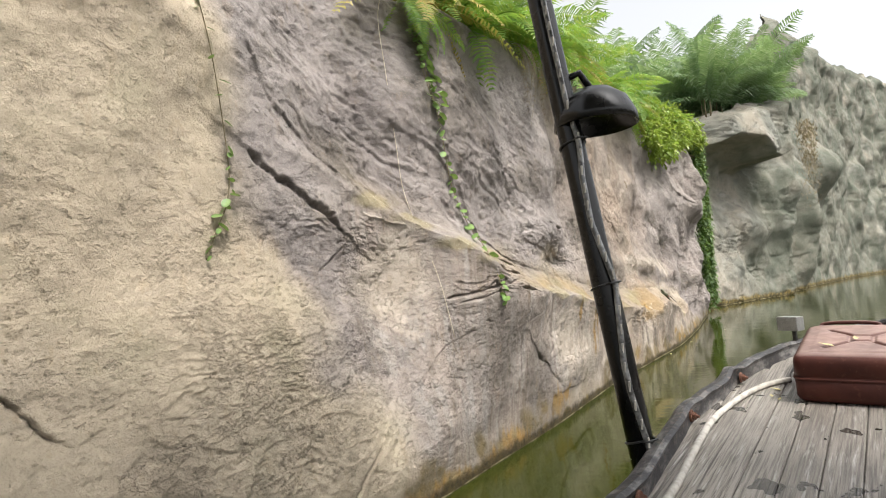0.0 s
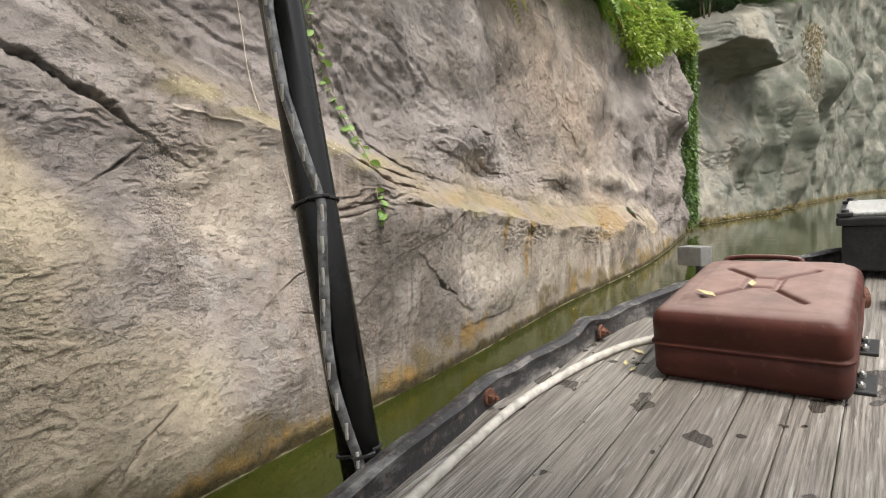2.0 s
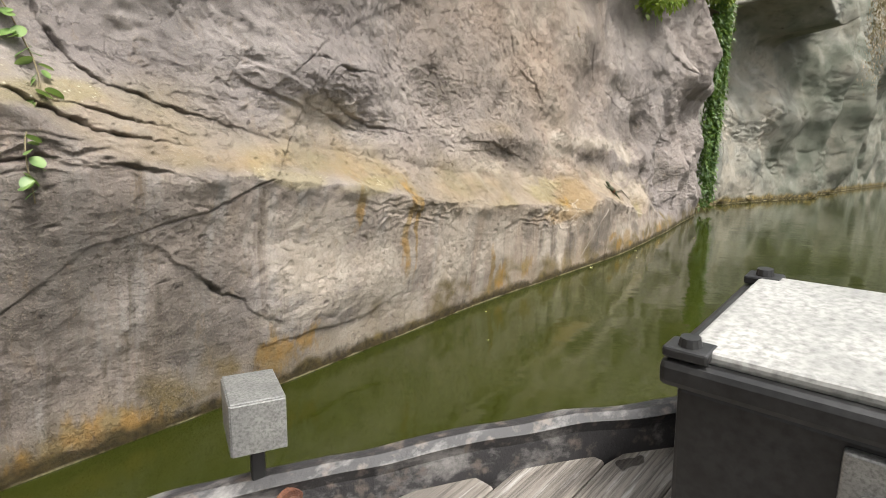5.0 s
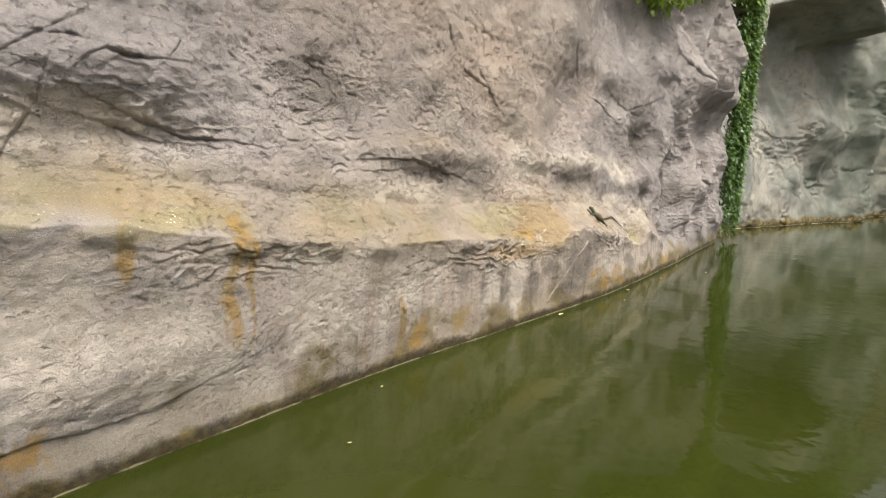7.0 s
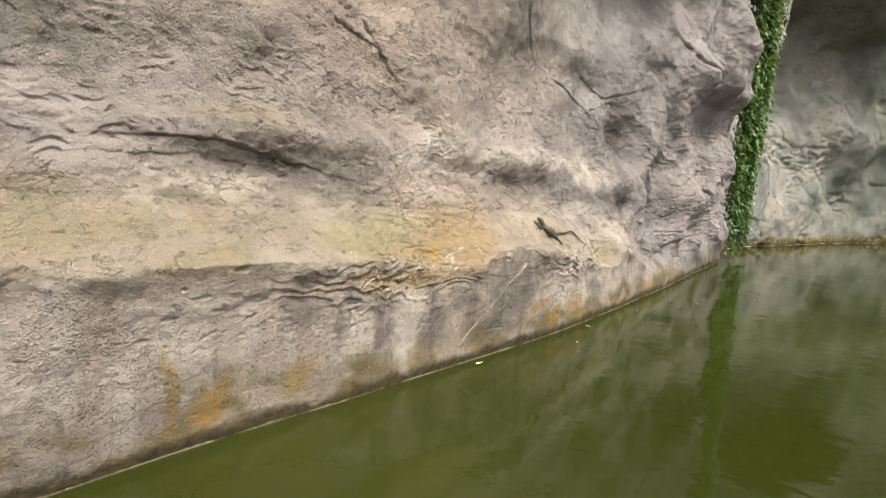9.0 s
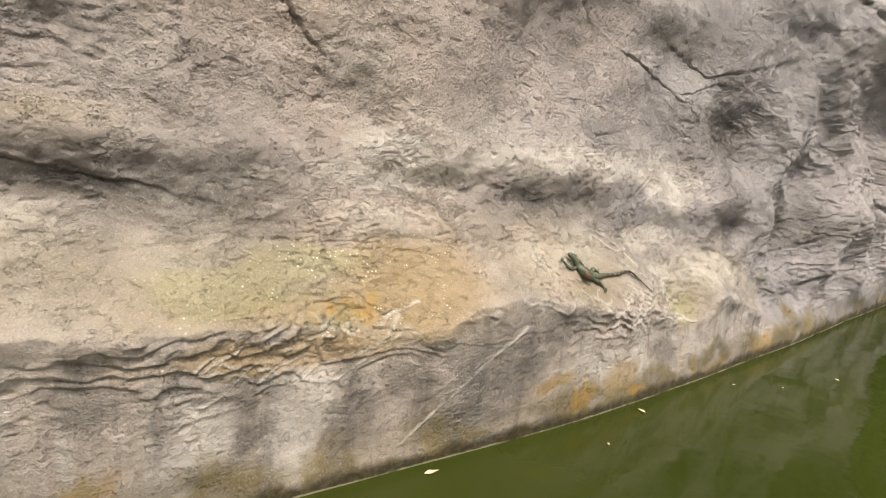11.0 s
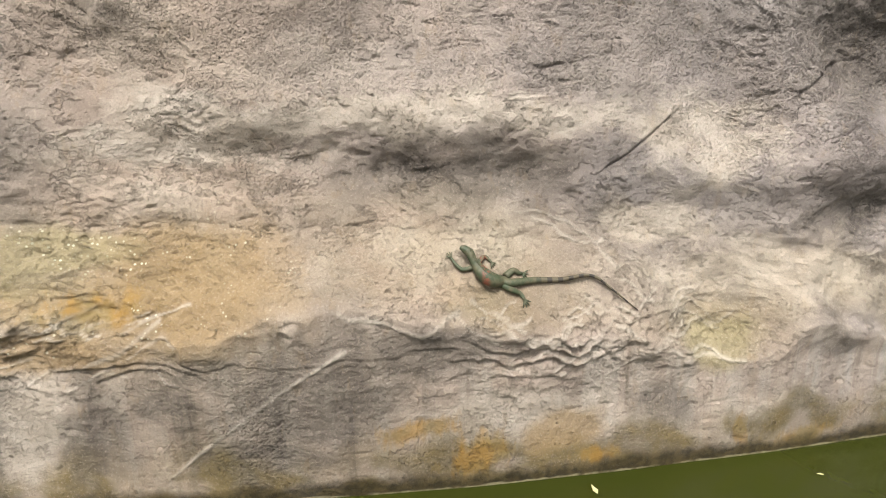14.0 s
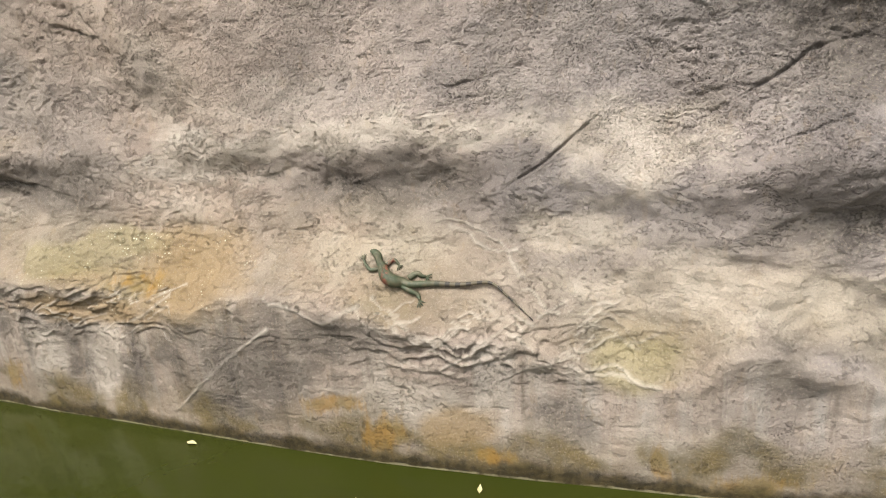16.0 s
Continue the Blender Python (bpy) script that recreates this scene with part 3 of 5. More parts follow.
def cliff(S, Z):
    """How far the cliff stands out at places along and up it, and what covers it there."""
    S, Z = np.asarray(S, float), np.asarray(Z, float)
    edge = smooth_interp(S, *LEDGE_EDGE, 0.06) + 0.018 * noise2(S * 2.3, S * 0, 3) + 0.015 * noise2(S * 8, S * 0, 4)
    back = np.maximum(smooth_interp(S, *LEDGE_BACK, 0.3), edge + 0.12) + 0.03 * noise2(S * 3, S * 0, 5)
    base, deep = smooth_interp(S, *WATERLINE, 0.2), smooth_interp(S, *LEDGE_DEPTH, 0.4)
    low = np.clip(Z / np.maximum(edge, 0.1), 0, 1)
    lower = ramp(edge - Z, -0.03, 0.05)
    upper = ramp(Z - back, -0.12, 0.15)
    n = base + np.interp(S, [-3, -1, 1, 3, 5, 8], [-0.05, 0.0, 0.09, 0.10, -0.03, -0.03]) * low
    n = n - deep * (0.85 * np.clip((Z - edge) / (back - edge), 0, 1) ** 0.8 + 0.15 * ramp(Z - back, 0, 0.25))
    n = n - np.interp(S, [-3, -1, 2, 6, 9, 12], [0.16, 0.14, 0.05, 0.16, 0.12, 0.05]) * np.clip(Z - back, 0, 1.1)
    n = n - 0.10 * np.clip(Z - 2.3, 0, 3)
    # the face leans back towards the tan end
    n = n - 0.33 * ramp(0.55 - S, 0.0, 1.0) * ramp(Z, 0.15, 1.45) + 0.07 * blob(S, Z, 0.85, 1.05, 0.3, 0.25)
    # great swellings and hollows
    n = n + 0.10 * upper * fbm(S * 0.8, Z * 0.9, 21, 2) + 0.05 * fbm(S * 1.1, Z * 1.1, 22, 2)
    n = n - 0.020 * blob(S, Z, 6.0, 1.13, 0.75, 0.10) * (1 + 0.9 * fbm(S * 3, Z * 5, 23, 3)) - 0.04 * blob(S, Z, 6.75, 0.92, 0.25, 0.12)
    n = n + 0.045 * blob(S, Z, 5.9, 1.32, 0.9, 0.12) + 0.08 * blob(S, Z, 7.4, 1.12, 0.45, 0.12)
    n = n - 0.07 * blob(S, Z, 7.95, 0.93, 0.25, 0.10) - 0.12 * blob(S, Z, 7.85, 1.60, 0.28, 0.22) + 0.10 * blob(S, Z, 8.0, 1.22, 0.40, 0.14)
    n = n - 0.012 * blob(S, Z, 4.0, 1.10, 0.42, 0.10) + 0.05 * blob(S, Z, 4.0, 1.33, 0.6, 0.09)
    n = n + 0.12 * blob(S, Z, 1.85, 1.62, 0.55, 0.16) - 0.06 * blob(S, Z, 2.1, 1.32, 0.4, 0.08) - 0.10 * blob(S, Z, 6.2, 2.05, 0.35, 0.30)
    # the lumpy end of the cliff, with its overhanging nose
    n = n + 0.36 * ramp(Z, 2.22, 2.5) * blob(S, Z, 11.0, 3.0, 0.9, 1.1) - 0.26 * blob(S, Z, 10.9, 1.95, 0.8, 0.32) - 0.16 * blob(S, Z, 10.3, 2.1, 0.35, 0.35)
    n = n + 0.18 * blob(S, Z, 9.5, 2.45, 0.5, 0.3) + 0.16 * blob(S, Z, 8.6, 1.75, 0.35, 0.35) - 0.14 * blob(S, Z, 9.1, 1.3, 0.4, 0.3) + 0.14 * blob(S, Z, 9.8, 0.9, 0.45, 0.3)
    n = n - 0.14 * blob(S, Z, 8.9, 0.75, 0.3, 0.25) + 0.12 * blob(S, Z, 10.9, 0.6, 0.4, 0.5)
    lumps = ramp(S, 7.6, 9.0)
    n = n + lumps * (0.05 * (1 - 2 * np.abs(fbm(S * 1.1, Z * 1.2, 31, 3))) + 0.10 * fbm(S * 1.7 + Z * 0.4, Z * 1.1, 32, 2)) * ramp(Z, 0.1, 0.5)
    n = n + 0.035 * blob(S, Z, 1.85, 0.42, 0.45, 0.16)
    # slanting sheets of the upper face, smoother below the ledge and at the tan end
    tan = ramp(-S + 0.25 * fbm(S * 1.5, Z * 1.5, 41, 3) - 0.40 * (Z - 1.3), 0.72, 1.10)
    patchy = 0.25 + 0.75 * ramp(fbm(S * 0.9, Z * 0.9, 53, 2), -0.25, 0.35)
    left = 1 - ramp(S, 1.0, 2.0)
    rough = upper * patchy * (1 - 0.85 * tan) * (0.16 + 0.84 * left)
    a, b = S * 0.83 - Z * 0.55, S * 0.55 + Z * 0.83
    wob = 0.25 * fbm(S * 2, Z * 2, 51, 2)
    n = n + rough * (0.040 * sheets(a * 1.5 + wob, b * 4.0 + wob, 52, 1.3) + 0.005 * sheets(a * 3.4 + wob, b * 8 + wob, 55, 0.8))
    n = n + rough * 0.007 * (1 - 2 * np.abs(fbm(a * 4 + wob, b * 7 + wob, 56, 4, 0.6)))
    calm = 1 - np.maximum(0.55 * lower * ramp(S, -0.4, 0.3), 0.5 * tan)
    n = n + calm * 0.020 * fbm(S * 3.0, Z * 3.2, 61, 3) + 0.0035 * fbm(S * 17, Z * 17, 62, 3)
    # sparse chips, thicker in some places
    some = ramp(fbm(S * 1.6, Z * 1.6, 65, 2), -0.05, 0.35)
    n = n + (1 - 0.25 * tan) * (1 - 0.6 * lower) * some * (0.011 * sheets(S * 3.0 + wob, Z * 6.5 + wob, 63, 0.8) + 0.004 * sheets(S * 10, Z * 17, 64, 0.8))
    n = n + 0.016 * blob(S, Z, -1.5, 0.5, 1.0, 0.65) * sheets(S * 3.4 + wob, Z * 6.5, 57, 1.0) + 0.014 * lumps * lips(S, Z, 2.2, 4.0, 58, 0.2) * ramp(Z, 0.1, 0.4)
    n = n - 0.007 * ramp(noise2(S * 15 + Z * 5, Z * 30, 70), 0.46, 0.56) * ramp(noise2(S * 2.6, Z * 2.6, 69), 0.10, 0.3) * (1 - tan)
    # pocked clusters where the plaster has broken off under small lips
    calmed = lower * ramp(S, -0.6, 0.1)
    crowd = ramp(fbm(S * 1.1 + 4, Z * 1.5, 141, 2), -0.30, 0.30)
    pocks = ramp(fbm(S * 3.6, Z * 5.6, 142, 3), 0.10, 0.42) * crowd * (1 - 0.85 * calmed) * (1 - 0.8 * tan)
    pocks = np.maximum(pocks, 0.9 * blob(S, Z, -1.15, 0.75, 0.45, 0.42) * ramp(fbm(S * 3, Z * 5, 149, 2), -0.25, 0.2))
    n = n + 0.016 * blob(S, Z, -1.2, 0.72, 0.5, 0.42) * (0.3 + 0.7 * ramp(fbm(S * 2.5, Z * 4, 152, 2), -0.2, 0.3)) * lips(S, Z, 4.2, 10, 151)
    sloping = upper * (1 - ramp(S, 3.6, 5.6)) * (1 - tan)
    n = n + 0.011 * pocks * (1 - sloping) * lips(S, Z, 6.0, 17, 143)
    n = n + 0.015 * sloping * ramp(fbm(S * 2.4 - Z * 1.5, Z * 3 + S * 2, 146, 3), 0.02, 0.36) * lips(S, Z, 3.4, 7.5, 147, 0.62)
    n = n + 0.007 * sloping * ramp(fbm(S * 5 - Z * 3, Z * 6 + S * 4, 150, 2), 0.05, 0.35) * lips(S, Z, 8, 20, 148, 0.62)
    n = n + 0.004 * ramp(fbm(S * 8, Z * 13, 144, 2), 0.12, 0.40) * (0.35 + 0.65 * crowd) * (1 - 0.7 * calmed) * lips(S, Z, 15, 44, 145)
    grit = blob(S, Z, -0.52, 1.1, 0.10, 0.45) + 0.3 * blob(S, Z, -1.35, 0.55, 0.45, 0.6) + 0.8 * blob(S, Z, 0.02, 0.7, 0.10, 0.5) + 0.7 * blob(S, Z, 3.2, 0.5, 0.2, 0.3) + 0.6 * blob(S, Z, 5.5, 0.3, 0.15, 0.3)
    grit = grit + ramp(S, 6.9, 7.4) * ramp(Z, 1.0, 1.3) * ramp(8.6 - S, 0, 0.5) + 0.55 * ramp(Z, 1.35, 1.6) * ramp(S, 4.6, 5.4) * (0.3 + some) + 0.35 * ramp(Z, 1.2, 1.5) * ramp(S, 2.2, 3.0)
    grit = np.clip(grit, 0, 1)
    shelf = ramp(Z - edge, 0.0, 0.06) * ramp(back - Z, -0.05, 0.06) * (deep > 0.1)
    n = n + shelf * (0.018 * fbm(S * 3.5, Z * 6, 67, 3) + 0.010 * sheets(S * 2.6 + Z * 3, Z * 9, 68, 1.0) * ramp(noise2(S * 1.3, S * 0, 74), -0.2, 0.3))
    # layered folds and roots under the ledge's edge
    folds = (blob(S, Z, 4.75, 0.60, 0.75, 0.13) + blob(S, Z, 6.75, 0.52, 0.6, 0.10) + 0.7 * blob(S, Z, 2.5, 0.82, 0.5, 0.09) + 0.8 * blob(S, Z, 0.55, 1.16, 0.42, 0.07))
    n = n + folds * (0.028 * lips(S, Z, 3.2, 11, 72, 0.12) + 0.010 * lips(S, Z, 9, 30, 75, 0.25))
    n = n + 0.030 * lower * ramp(edge - Z, 0.12, 0.0) * ramp(noise2(S * 3.5, S * 0 + 3, 73), -0.1, 0.3) * (deep > 0.1)
    n = base + (n - base) * (0.12 + 0.88 * ramp(Z, 0.0, 0.40))
    # cracks
    wander = 0.020 * noise2(S * 5, Z * 5, 91) + 0.010 * noise2(S * 15, Z * 15, 92) + 0.006 * noise2(S * 38, Z * 38, 90)
    force = 0.35 + 0.65 * ramp(noise2(S * 9, Z * 9, 94) + 0.5 * noise2(S * 24, Z * 24, 83), -0.30, 0.35)
    for points, depth, width, lip, reach in (*CRACKS_TAN, *CRACKS_FINGERS, *CRACKS_MIDDLE, *CRACKS_UPPER, *CRACKS_END, *CRACKS_SMALL, *CRACKS_BLOCKS):
        n = crack(n, S, Z, wander, force, points, depth, width, lip, reach)
    # thin roots lying on the face
    root_mask = np.zeros(S.shape)
    warp = 0.018 * noise2(S * 8, Z * 8, 93) + 0.006 * noise2(S * 25, Z * 25, 96)
    swell = 0.6 + 0.6 * ramp(noise2(S * 9, Z * 9, 95), -0.4, 0.4)
    twigs = random.Random(5)
    spread = []
    for k in range(64):
        a, b = (twigs.uniform(6.25, 7.3), twigs.uniform(0.44, 0.68)) if k % 3 else (twigs.uniform(4.35, 5.25), twigs.uniform(0.50, 0.70))
        lean, reach = twigs.choice((-1, 1)) * twigs.uniform(0.15, 0.7), twigs.uniform(0.03, 0.11)
        spread.append(([(a - reach, b - reach * lean), (a, b + twigs.uniform(-0.02, 0.02)), (a + reach, b + reach * lean * twigs.uniform(0.3, 1.1))], twigs.uniform(0.0035, 0.0055)))
    for points, wide in (*spread, ([(5.21, 0.13), (5.38, 0.28), (5.57, 0.43), (5.81, 0.59)], 0.0095), ([(6.54, 0.45), (6.66, 0.51), (6.78, 0.60)], 0.006), ([(6.80, 0.42), (6.90, 0.47), (6.99, 0.51)], 0.006),
                         ([(7.0, 0.47), (7.18, 0.43), (7.34, 0.42)], 0.006), ([(5.80, 0.72), (6.08, 0.63), (6.2, 0.68)], 0.008), ([(6.28, 0.66), (6.5, 0.55), (6.75, 0.52)], 0.005),
                         ([(4.92, 0.52), (5.10, 0.60), (5.18, 0.66)], 0.008), ([(6.45, 0.98), (6.65, 0.93), (6.85, 0.78)], 0.005), ([(6.50, 0.94), (6.72, 0.84), (6.80, 0.86)], 0.005), ([(-0.45, 1.62), (-0.3, 1.57), (-0.15, 1.55)], 0.006)):
        near = (S > points[0][0] - 0.15) & (S < points[-1][0] + 0.15) & (Z < 1.75)
        if not near.any():
            continue
        d, _ = line_distance(S[near] + warp[near], Z[near] + warp[near], points)
        root_mask[near] = np.maximum(root_mask[near], np.exp(-(d / (wide * swell[near])) ** 2))
    root_mask = root_mask * (0.5 + 0.5 * ramp(noise2(S * 6, Z * 6, 97), -0.3, 0.2))
    n = n + 0.007 * root_mask
    # coverings
    wobble = 0.10 * fbm(S * 1.6, Z * 1.6, 81, 4)
    moss = ramp(Z - edge + wobble * 0.6, -0.04, 0.05) * ramp(back + 0.05 - Z + wobble, -0.16, 0.12) * ramp(S, -0.8, -0.2) * ramp(8.9 - S, 0, 1)
    moss = moss * (0.45 + 0.55 * ramp(fbm(S * 0.9, Z * 1.5, 82, 3), -0.35, 0.25)) * (1 - 0.45 * ramp(S, 5.9, 6.6)) * (0.45 + 0.55 * ramp(S, 0.4, 1.4))
    moss = np.maximum(np.maximum(moss, 0.95 * blob(S + wobble, Z, 3.3, 0.94, 0.85, 0.15)), 0.9 * blob(S, Z, 5.22, 0.76, 0.33, 0.20)) + 0.6 * blob(S, Z, 7.25, 0.55, 0.28, 0.09) + 0.45 * blob(S, Z, 3.9, 1.40, 0.35, 0.06)
    drift = 0.07 * fbm(S * 2.3, Z * 2.3, 86, 3)

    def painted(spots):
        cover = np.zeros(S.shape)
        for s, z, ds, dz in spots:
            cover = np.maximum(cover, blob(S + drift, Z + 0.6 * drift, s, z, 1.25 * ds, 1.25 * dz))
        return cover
    return n, dict(pitted=painted(PITTED), smooth=np.clip(0.8 * calmed + 0.9 * shelf * ramp(S, 1.0, 2.0) + blob(S, Z, 7.6, 0.72, 0.5, 0.12), 0, 1), moss=np.clip(moss, 0, 1), tan=tan, face=lower * ramp(S, -0.9, -0.3), ochre=painted(OCHRE), rust=painted(BROWN), yellow=painted(YELLOW), white=painted(WHITE), slate_and_shade=np.maximum(painted(DARK), painted(DARK_TOO)), pale=root_mask, grit=grit, olive=ramp(0.28 + 0.18 * fbm(S * 2.2, S * 0, 98, 3) - Z, 0, 0.14) * (0.35 + 0.65 * ramp(fbm(S * 3, Z * 4, 99, 3), -0.2, 0.25)), cool=np.maximum(1 - 0.9 * ramp(S + 0.5 * fbm(S * 0.8, Z * 0.8, 87, 2), 1.8, 4.4), 0.85 * ramp(S + 0.8 * upper + 0.6 * fbm(S * 0.9, Z * 0.9, 89, 2), 5.0, 9.0)),
                   lichen=np.maximum(painted(YELLOW), painted(BROWN)) * ramp(Z, 0.52, 0.62), damp=ramp(0.070 + 0.08 * noise2(S * 4, S * 0, 84) + 0.03 * noise2(S * 15, Z * 9, 85) - Z, 0, 0.06))


def build_cliff():
    cols, rows = 2150, 540
    s = np.interp(np.linspace(0, 1, cols), [0, 0.03, 0.86, 1], [-4.2, -2.6, 8.4, 12.4])[None, :].repeat(rows, 0)
    w = np.interp(np.linspace(0, 1, rows), [0, 0.74, 1], [0, 0.52, 1])[:, None]
    z = -0.25 + w * (smooth_interp(s, *CLIFF_TOP, 0.4) + 0.06 * fbm(s * 1.2, s * 0, 88, 3) + 0.25)
    n, flags = cliff(s, z)
    top = ramp(w, 0.96, 1.0)
    n = n - 0.22 * top ** 2
    # the end of the cliff turns away into the side bay
    end = ramp(s, 11.75, 12.4)
    n = n - 1.3 * end ** 2
    P = np.stack([ORIGIN[i] + ALONG[i] * s + OUT[i] * n for i in range(3)], -1)
    P[..., 2] = z
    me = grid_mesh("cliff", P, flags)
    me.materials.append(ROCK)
    return tagged(new("wall_cliff", me), "grey-brown sculpted rock cliff with mossy ledge and cracks", "rock wall", kind="structure")


build_cliff()

# ---- cliff across the bend, with its overhanging slab ----
FAR_LINE = [(11.6, -2.4), (12.6, -1.55), (13.6, -1.1), (15.2, -0.85), (17.0, -0.40), (20.0, 0.25), (25.0, 0.7), (31.0, 1.5), (40.0, 3.0), (52.0, 6.5)]


def build_far_cliff():
    cols, rows = 700, 190
    line = curve_points([(a, b, 0) for a, b in FAR_LINE], cols)
    s0, n0 = np.array([p.x for p in line]), np.array([p.y for p in line])
    ds, dn = np.gradient(s0), np.gradient(n0)
    length = np.hypot(ds, dn)
    q = np.cumsum(length)
    S, Q = s0[None, :].repeat(rows, 0), q[None, :].repeat(rows, 0)
    w = np.linspace(0, 1, rows)[:, None]
    top = np.interp(s0, [11, 14, 16, 19, 22, 26, 52], [4.7, 5.5, 6.0, 6.9, 9.8, 12.5, 14.5])[None, :]
    Z = -0.3 + w * (top + 0.3 * fbm(Q * 0.5, Q * 0, 110, 3) + 0.3)
    out = 0.35 * fbm(Q * 0.35, Z * 0.35, 101, 3) * ramp(Z, 0, 1.0) + 0.05 * fbm(Q * 1.3, Z * 1.1, 102, 3) + 0.012 * fbm(Q * 5, Z * 5, 103, 3)
    # upright folds that flow down and lean, and a few broken steps
    flow = Q + 0.35 * Z + 0.5 * fbm(Q * 0.5, Z * 0.5, 111, 2)
    out = out + 0.20 * noise2(flow * 0.75, Z * 0.22, 104) * ramp(Z, 0.3, 1.4) + 0.10 * (1 - 2 * np.abs(noise2(flow * 0.8, Z * 0.3 - Q * 0.15, 112))) * ramp(Z, 0.3, 1.2)
    out = out + 0.10 * ramp(fbm(Q * 0.7, Z * 0.8, 113, 2), 0.0, 0.4) * lips(Q * 0.5 + 0.5 * Z, Z, 1.6, 2.6, 114) + 0.02 * ramp(fbm(Q * 2, Z * 2, 115, 2), 0.0, 0.3) * lips(Q, Z, 3.5, 8, 116)
    seam = ramp(0.035 - np.abs(noise2(Q * 0.9 + Z * 0.5 + 0.3 * noise2(Q * 3, Z * 3, 107), Z * 0.7, 108)), 0, 0.035)
    out = out - 0.08 * seam * ramp(noise2(Q * 0.8, Z * 0.8, 109), 0.0, 0.3)
    slab = ramp(S, 14.3, 15.2) * ramp(19.2 - S, 0, 0.8)
    under = 4.65 + 0.25 * np.sin(S * 1.7) + 0.15 * noise2(S * 1.5, S * 0, 105)
    out = out + slab * (1.15 * ramp(Z - under, 0.0, 0.16) - 0.55 * ramp(Z, 2.2, 3.6) * ramp(under - Z, -0.1, 0.2))
    column = blob(S, Z, 20.2, 3.2, 0.9, 3.5)
    out = out + 0.9 * column - 0.9 * blob(S, Z, 22.0, 2.6, 0.8, 1.6) + 0.9 * blob(S, Z, 23.6, 3.0, 1.0, 2.5) - 0.8 * blob(S, Z, 26.0, 3.4, 0.9, 1.5) + 1.2 * blob(S, Z, 28.5, 5.5, 2.0, 1.6)
    out = out - 0.5 * ramp(w, 0.93, 1.0) ** 2
    tn, ts = (-dn / length)[None, :], (ds / length)[None, :]
    SS, NN = S + out * tn, n0[None, :] + out * ts
    P = np.stack([ORIGIN[i] + ALONG[i] * SS + OUT[i] * NN for i in range(3)], -1)
    P[..., 2] = Z
    me = grid_mesh("far_cliff", P, dict(algae_and_shade=0.85 * ramp(S + 0.6 * fbm(Q * 0.5, Z * 0.5, 117, 2), 16.8, 19.0), damp=ramp(0.22 + 0.1 * noise2(Q * 2, Q * 0, 106) - Z, 0, 0.12)))
    me.materials.append(FAR_ROCK)
    return tagged(new("wall_far_cliff", me), "grey sculpted rock cliff with an overhanging slab across the bend", "rock wall", kind="structure")


build_far_cliff()


def build_sheet(name, s0, s1, n0, n1, height, material, label, category, cols=60, rows=40, rough=0.12):
    S, N2 = np.meshgrid(np.linspace(s0, s1, cols), np.linspace(n0, n1, rows))
    P = np.stack([ORIGIN[i] + ALONG[i] * S + OUT[i] * N2 for i in range(3)], -1)
    P[..., 2] = height(S, N2) + rough * fbm(S * 0.7, N2 * 0.7, 120, 3)
    me = grid_mesh(name, P)
    me.materials.append(material)
    return tagged(new(name, me), label, category, kind="structure")


# water to the horizon, soil on the cliff tops, and a low plain bank on the side that is never seen
bm = bmesh.new()
bmesh.ops.create_grid(bm, x_segments=2, y_segments=2, size=700)
tagged(part("water", bm, WATER), "still murky green water of the channel", "water", kind="structure")
build_sheet("ground_cliff_top", -6, 12.3, -14, -0.42, lambda S, N2: np.interp(S, *CLIFF_TOP) - 0.12 + 0.10 * np.clip(-N2 - 1, 0, 20), SOIL, "dark soil with leaf litter on the cliff top", "ground", rough=0.08)
build_sheet("ground_far_top", 11.5, 60, -22, -1.2, lambda S, N2: np.interp(S, [11, 14, 16, 19, 22, 26, 52], [4.3, 4.9, 5.2, 5.9, 8.6, 11.2, 13.0]) + 0.12 * np.clip(-N2 - 2, 0, 20), SOIL, "dark soil on top of the far cliff", "ground")
build_sheet("wall_bank", -30, 40, 8.5, 11, lambda S, N2: -0.3 + 2.2 * ramp(N2, 8.5, 10.2), FAR_ROCK, "plain rock bank along the other side of the channel", "bank", rough=0.3)

# ---- the boat ----
BLACK_METAL = plain("black_painted_metal", (0.012, 0.012, 0.012), (0.03, 0.03, 0.03), 9, 0.42, bump=0.15, distance=0.002)
POST_BLACK = plain("post_black", (0.003, 0.003, 0.003), (0.006, 0.006, 0.006), 4, 0.26, bump=0.05, distance=0.0008, specular=0.35)
RUST = plain("rust", (0.10, 0.04, 0.025), (0.18, 0.075, 0.04), 60, 0.85, bump=0.7, distance=0.004)
GALV = plain("galvanised_metal", (0.30, 0.30, 0.29), (0.42, 0.42, 0.40), 40, 0.45, 0.7, 0.1, 0.001)
STEEL = plain("bright_steel", (0.6, 0.6, 0.58), (0.5, 0.5, 0.48), 60, 0.3, 0.95, 0.1, 0.001)
HOSE = plain("off_white_hose", (0.40, 0.375, 0.33), (0.50, 0.47, 0.42), 5, 0.7, bump=0.2, distance=0.002)
CLEAR = Nodes("clear_plastic", 0.12)
# opaque: pale flecks in the base colour stand in for highlights on clear plastic
CLEAR.set("Base Color", CLEAR.mix(CLEAR.noise(35, 3, low=0.40, high=0.70), (0.06, 0.06, 0.059), (0.26, 0.26, 0.255))).set("Coat Weight", 0.6).set("IOR", 1.5)
CLEAR.bump(CLEAR.noise(90, 3), 0.4, 0.003)
CLEAR_TUBE = CLEAR.mat
GREY_LID = plain("worn_grey_paint", (0.25, 0.25, 0.235), (0.40, 0.395, 0.37), 12, 0.55, bump=0.2, distance=0.002)


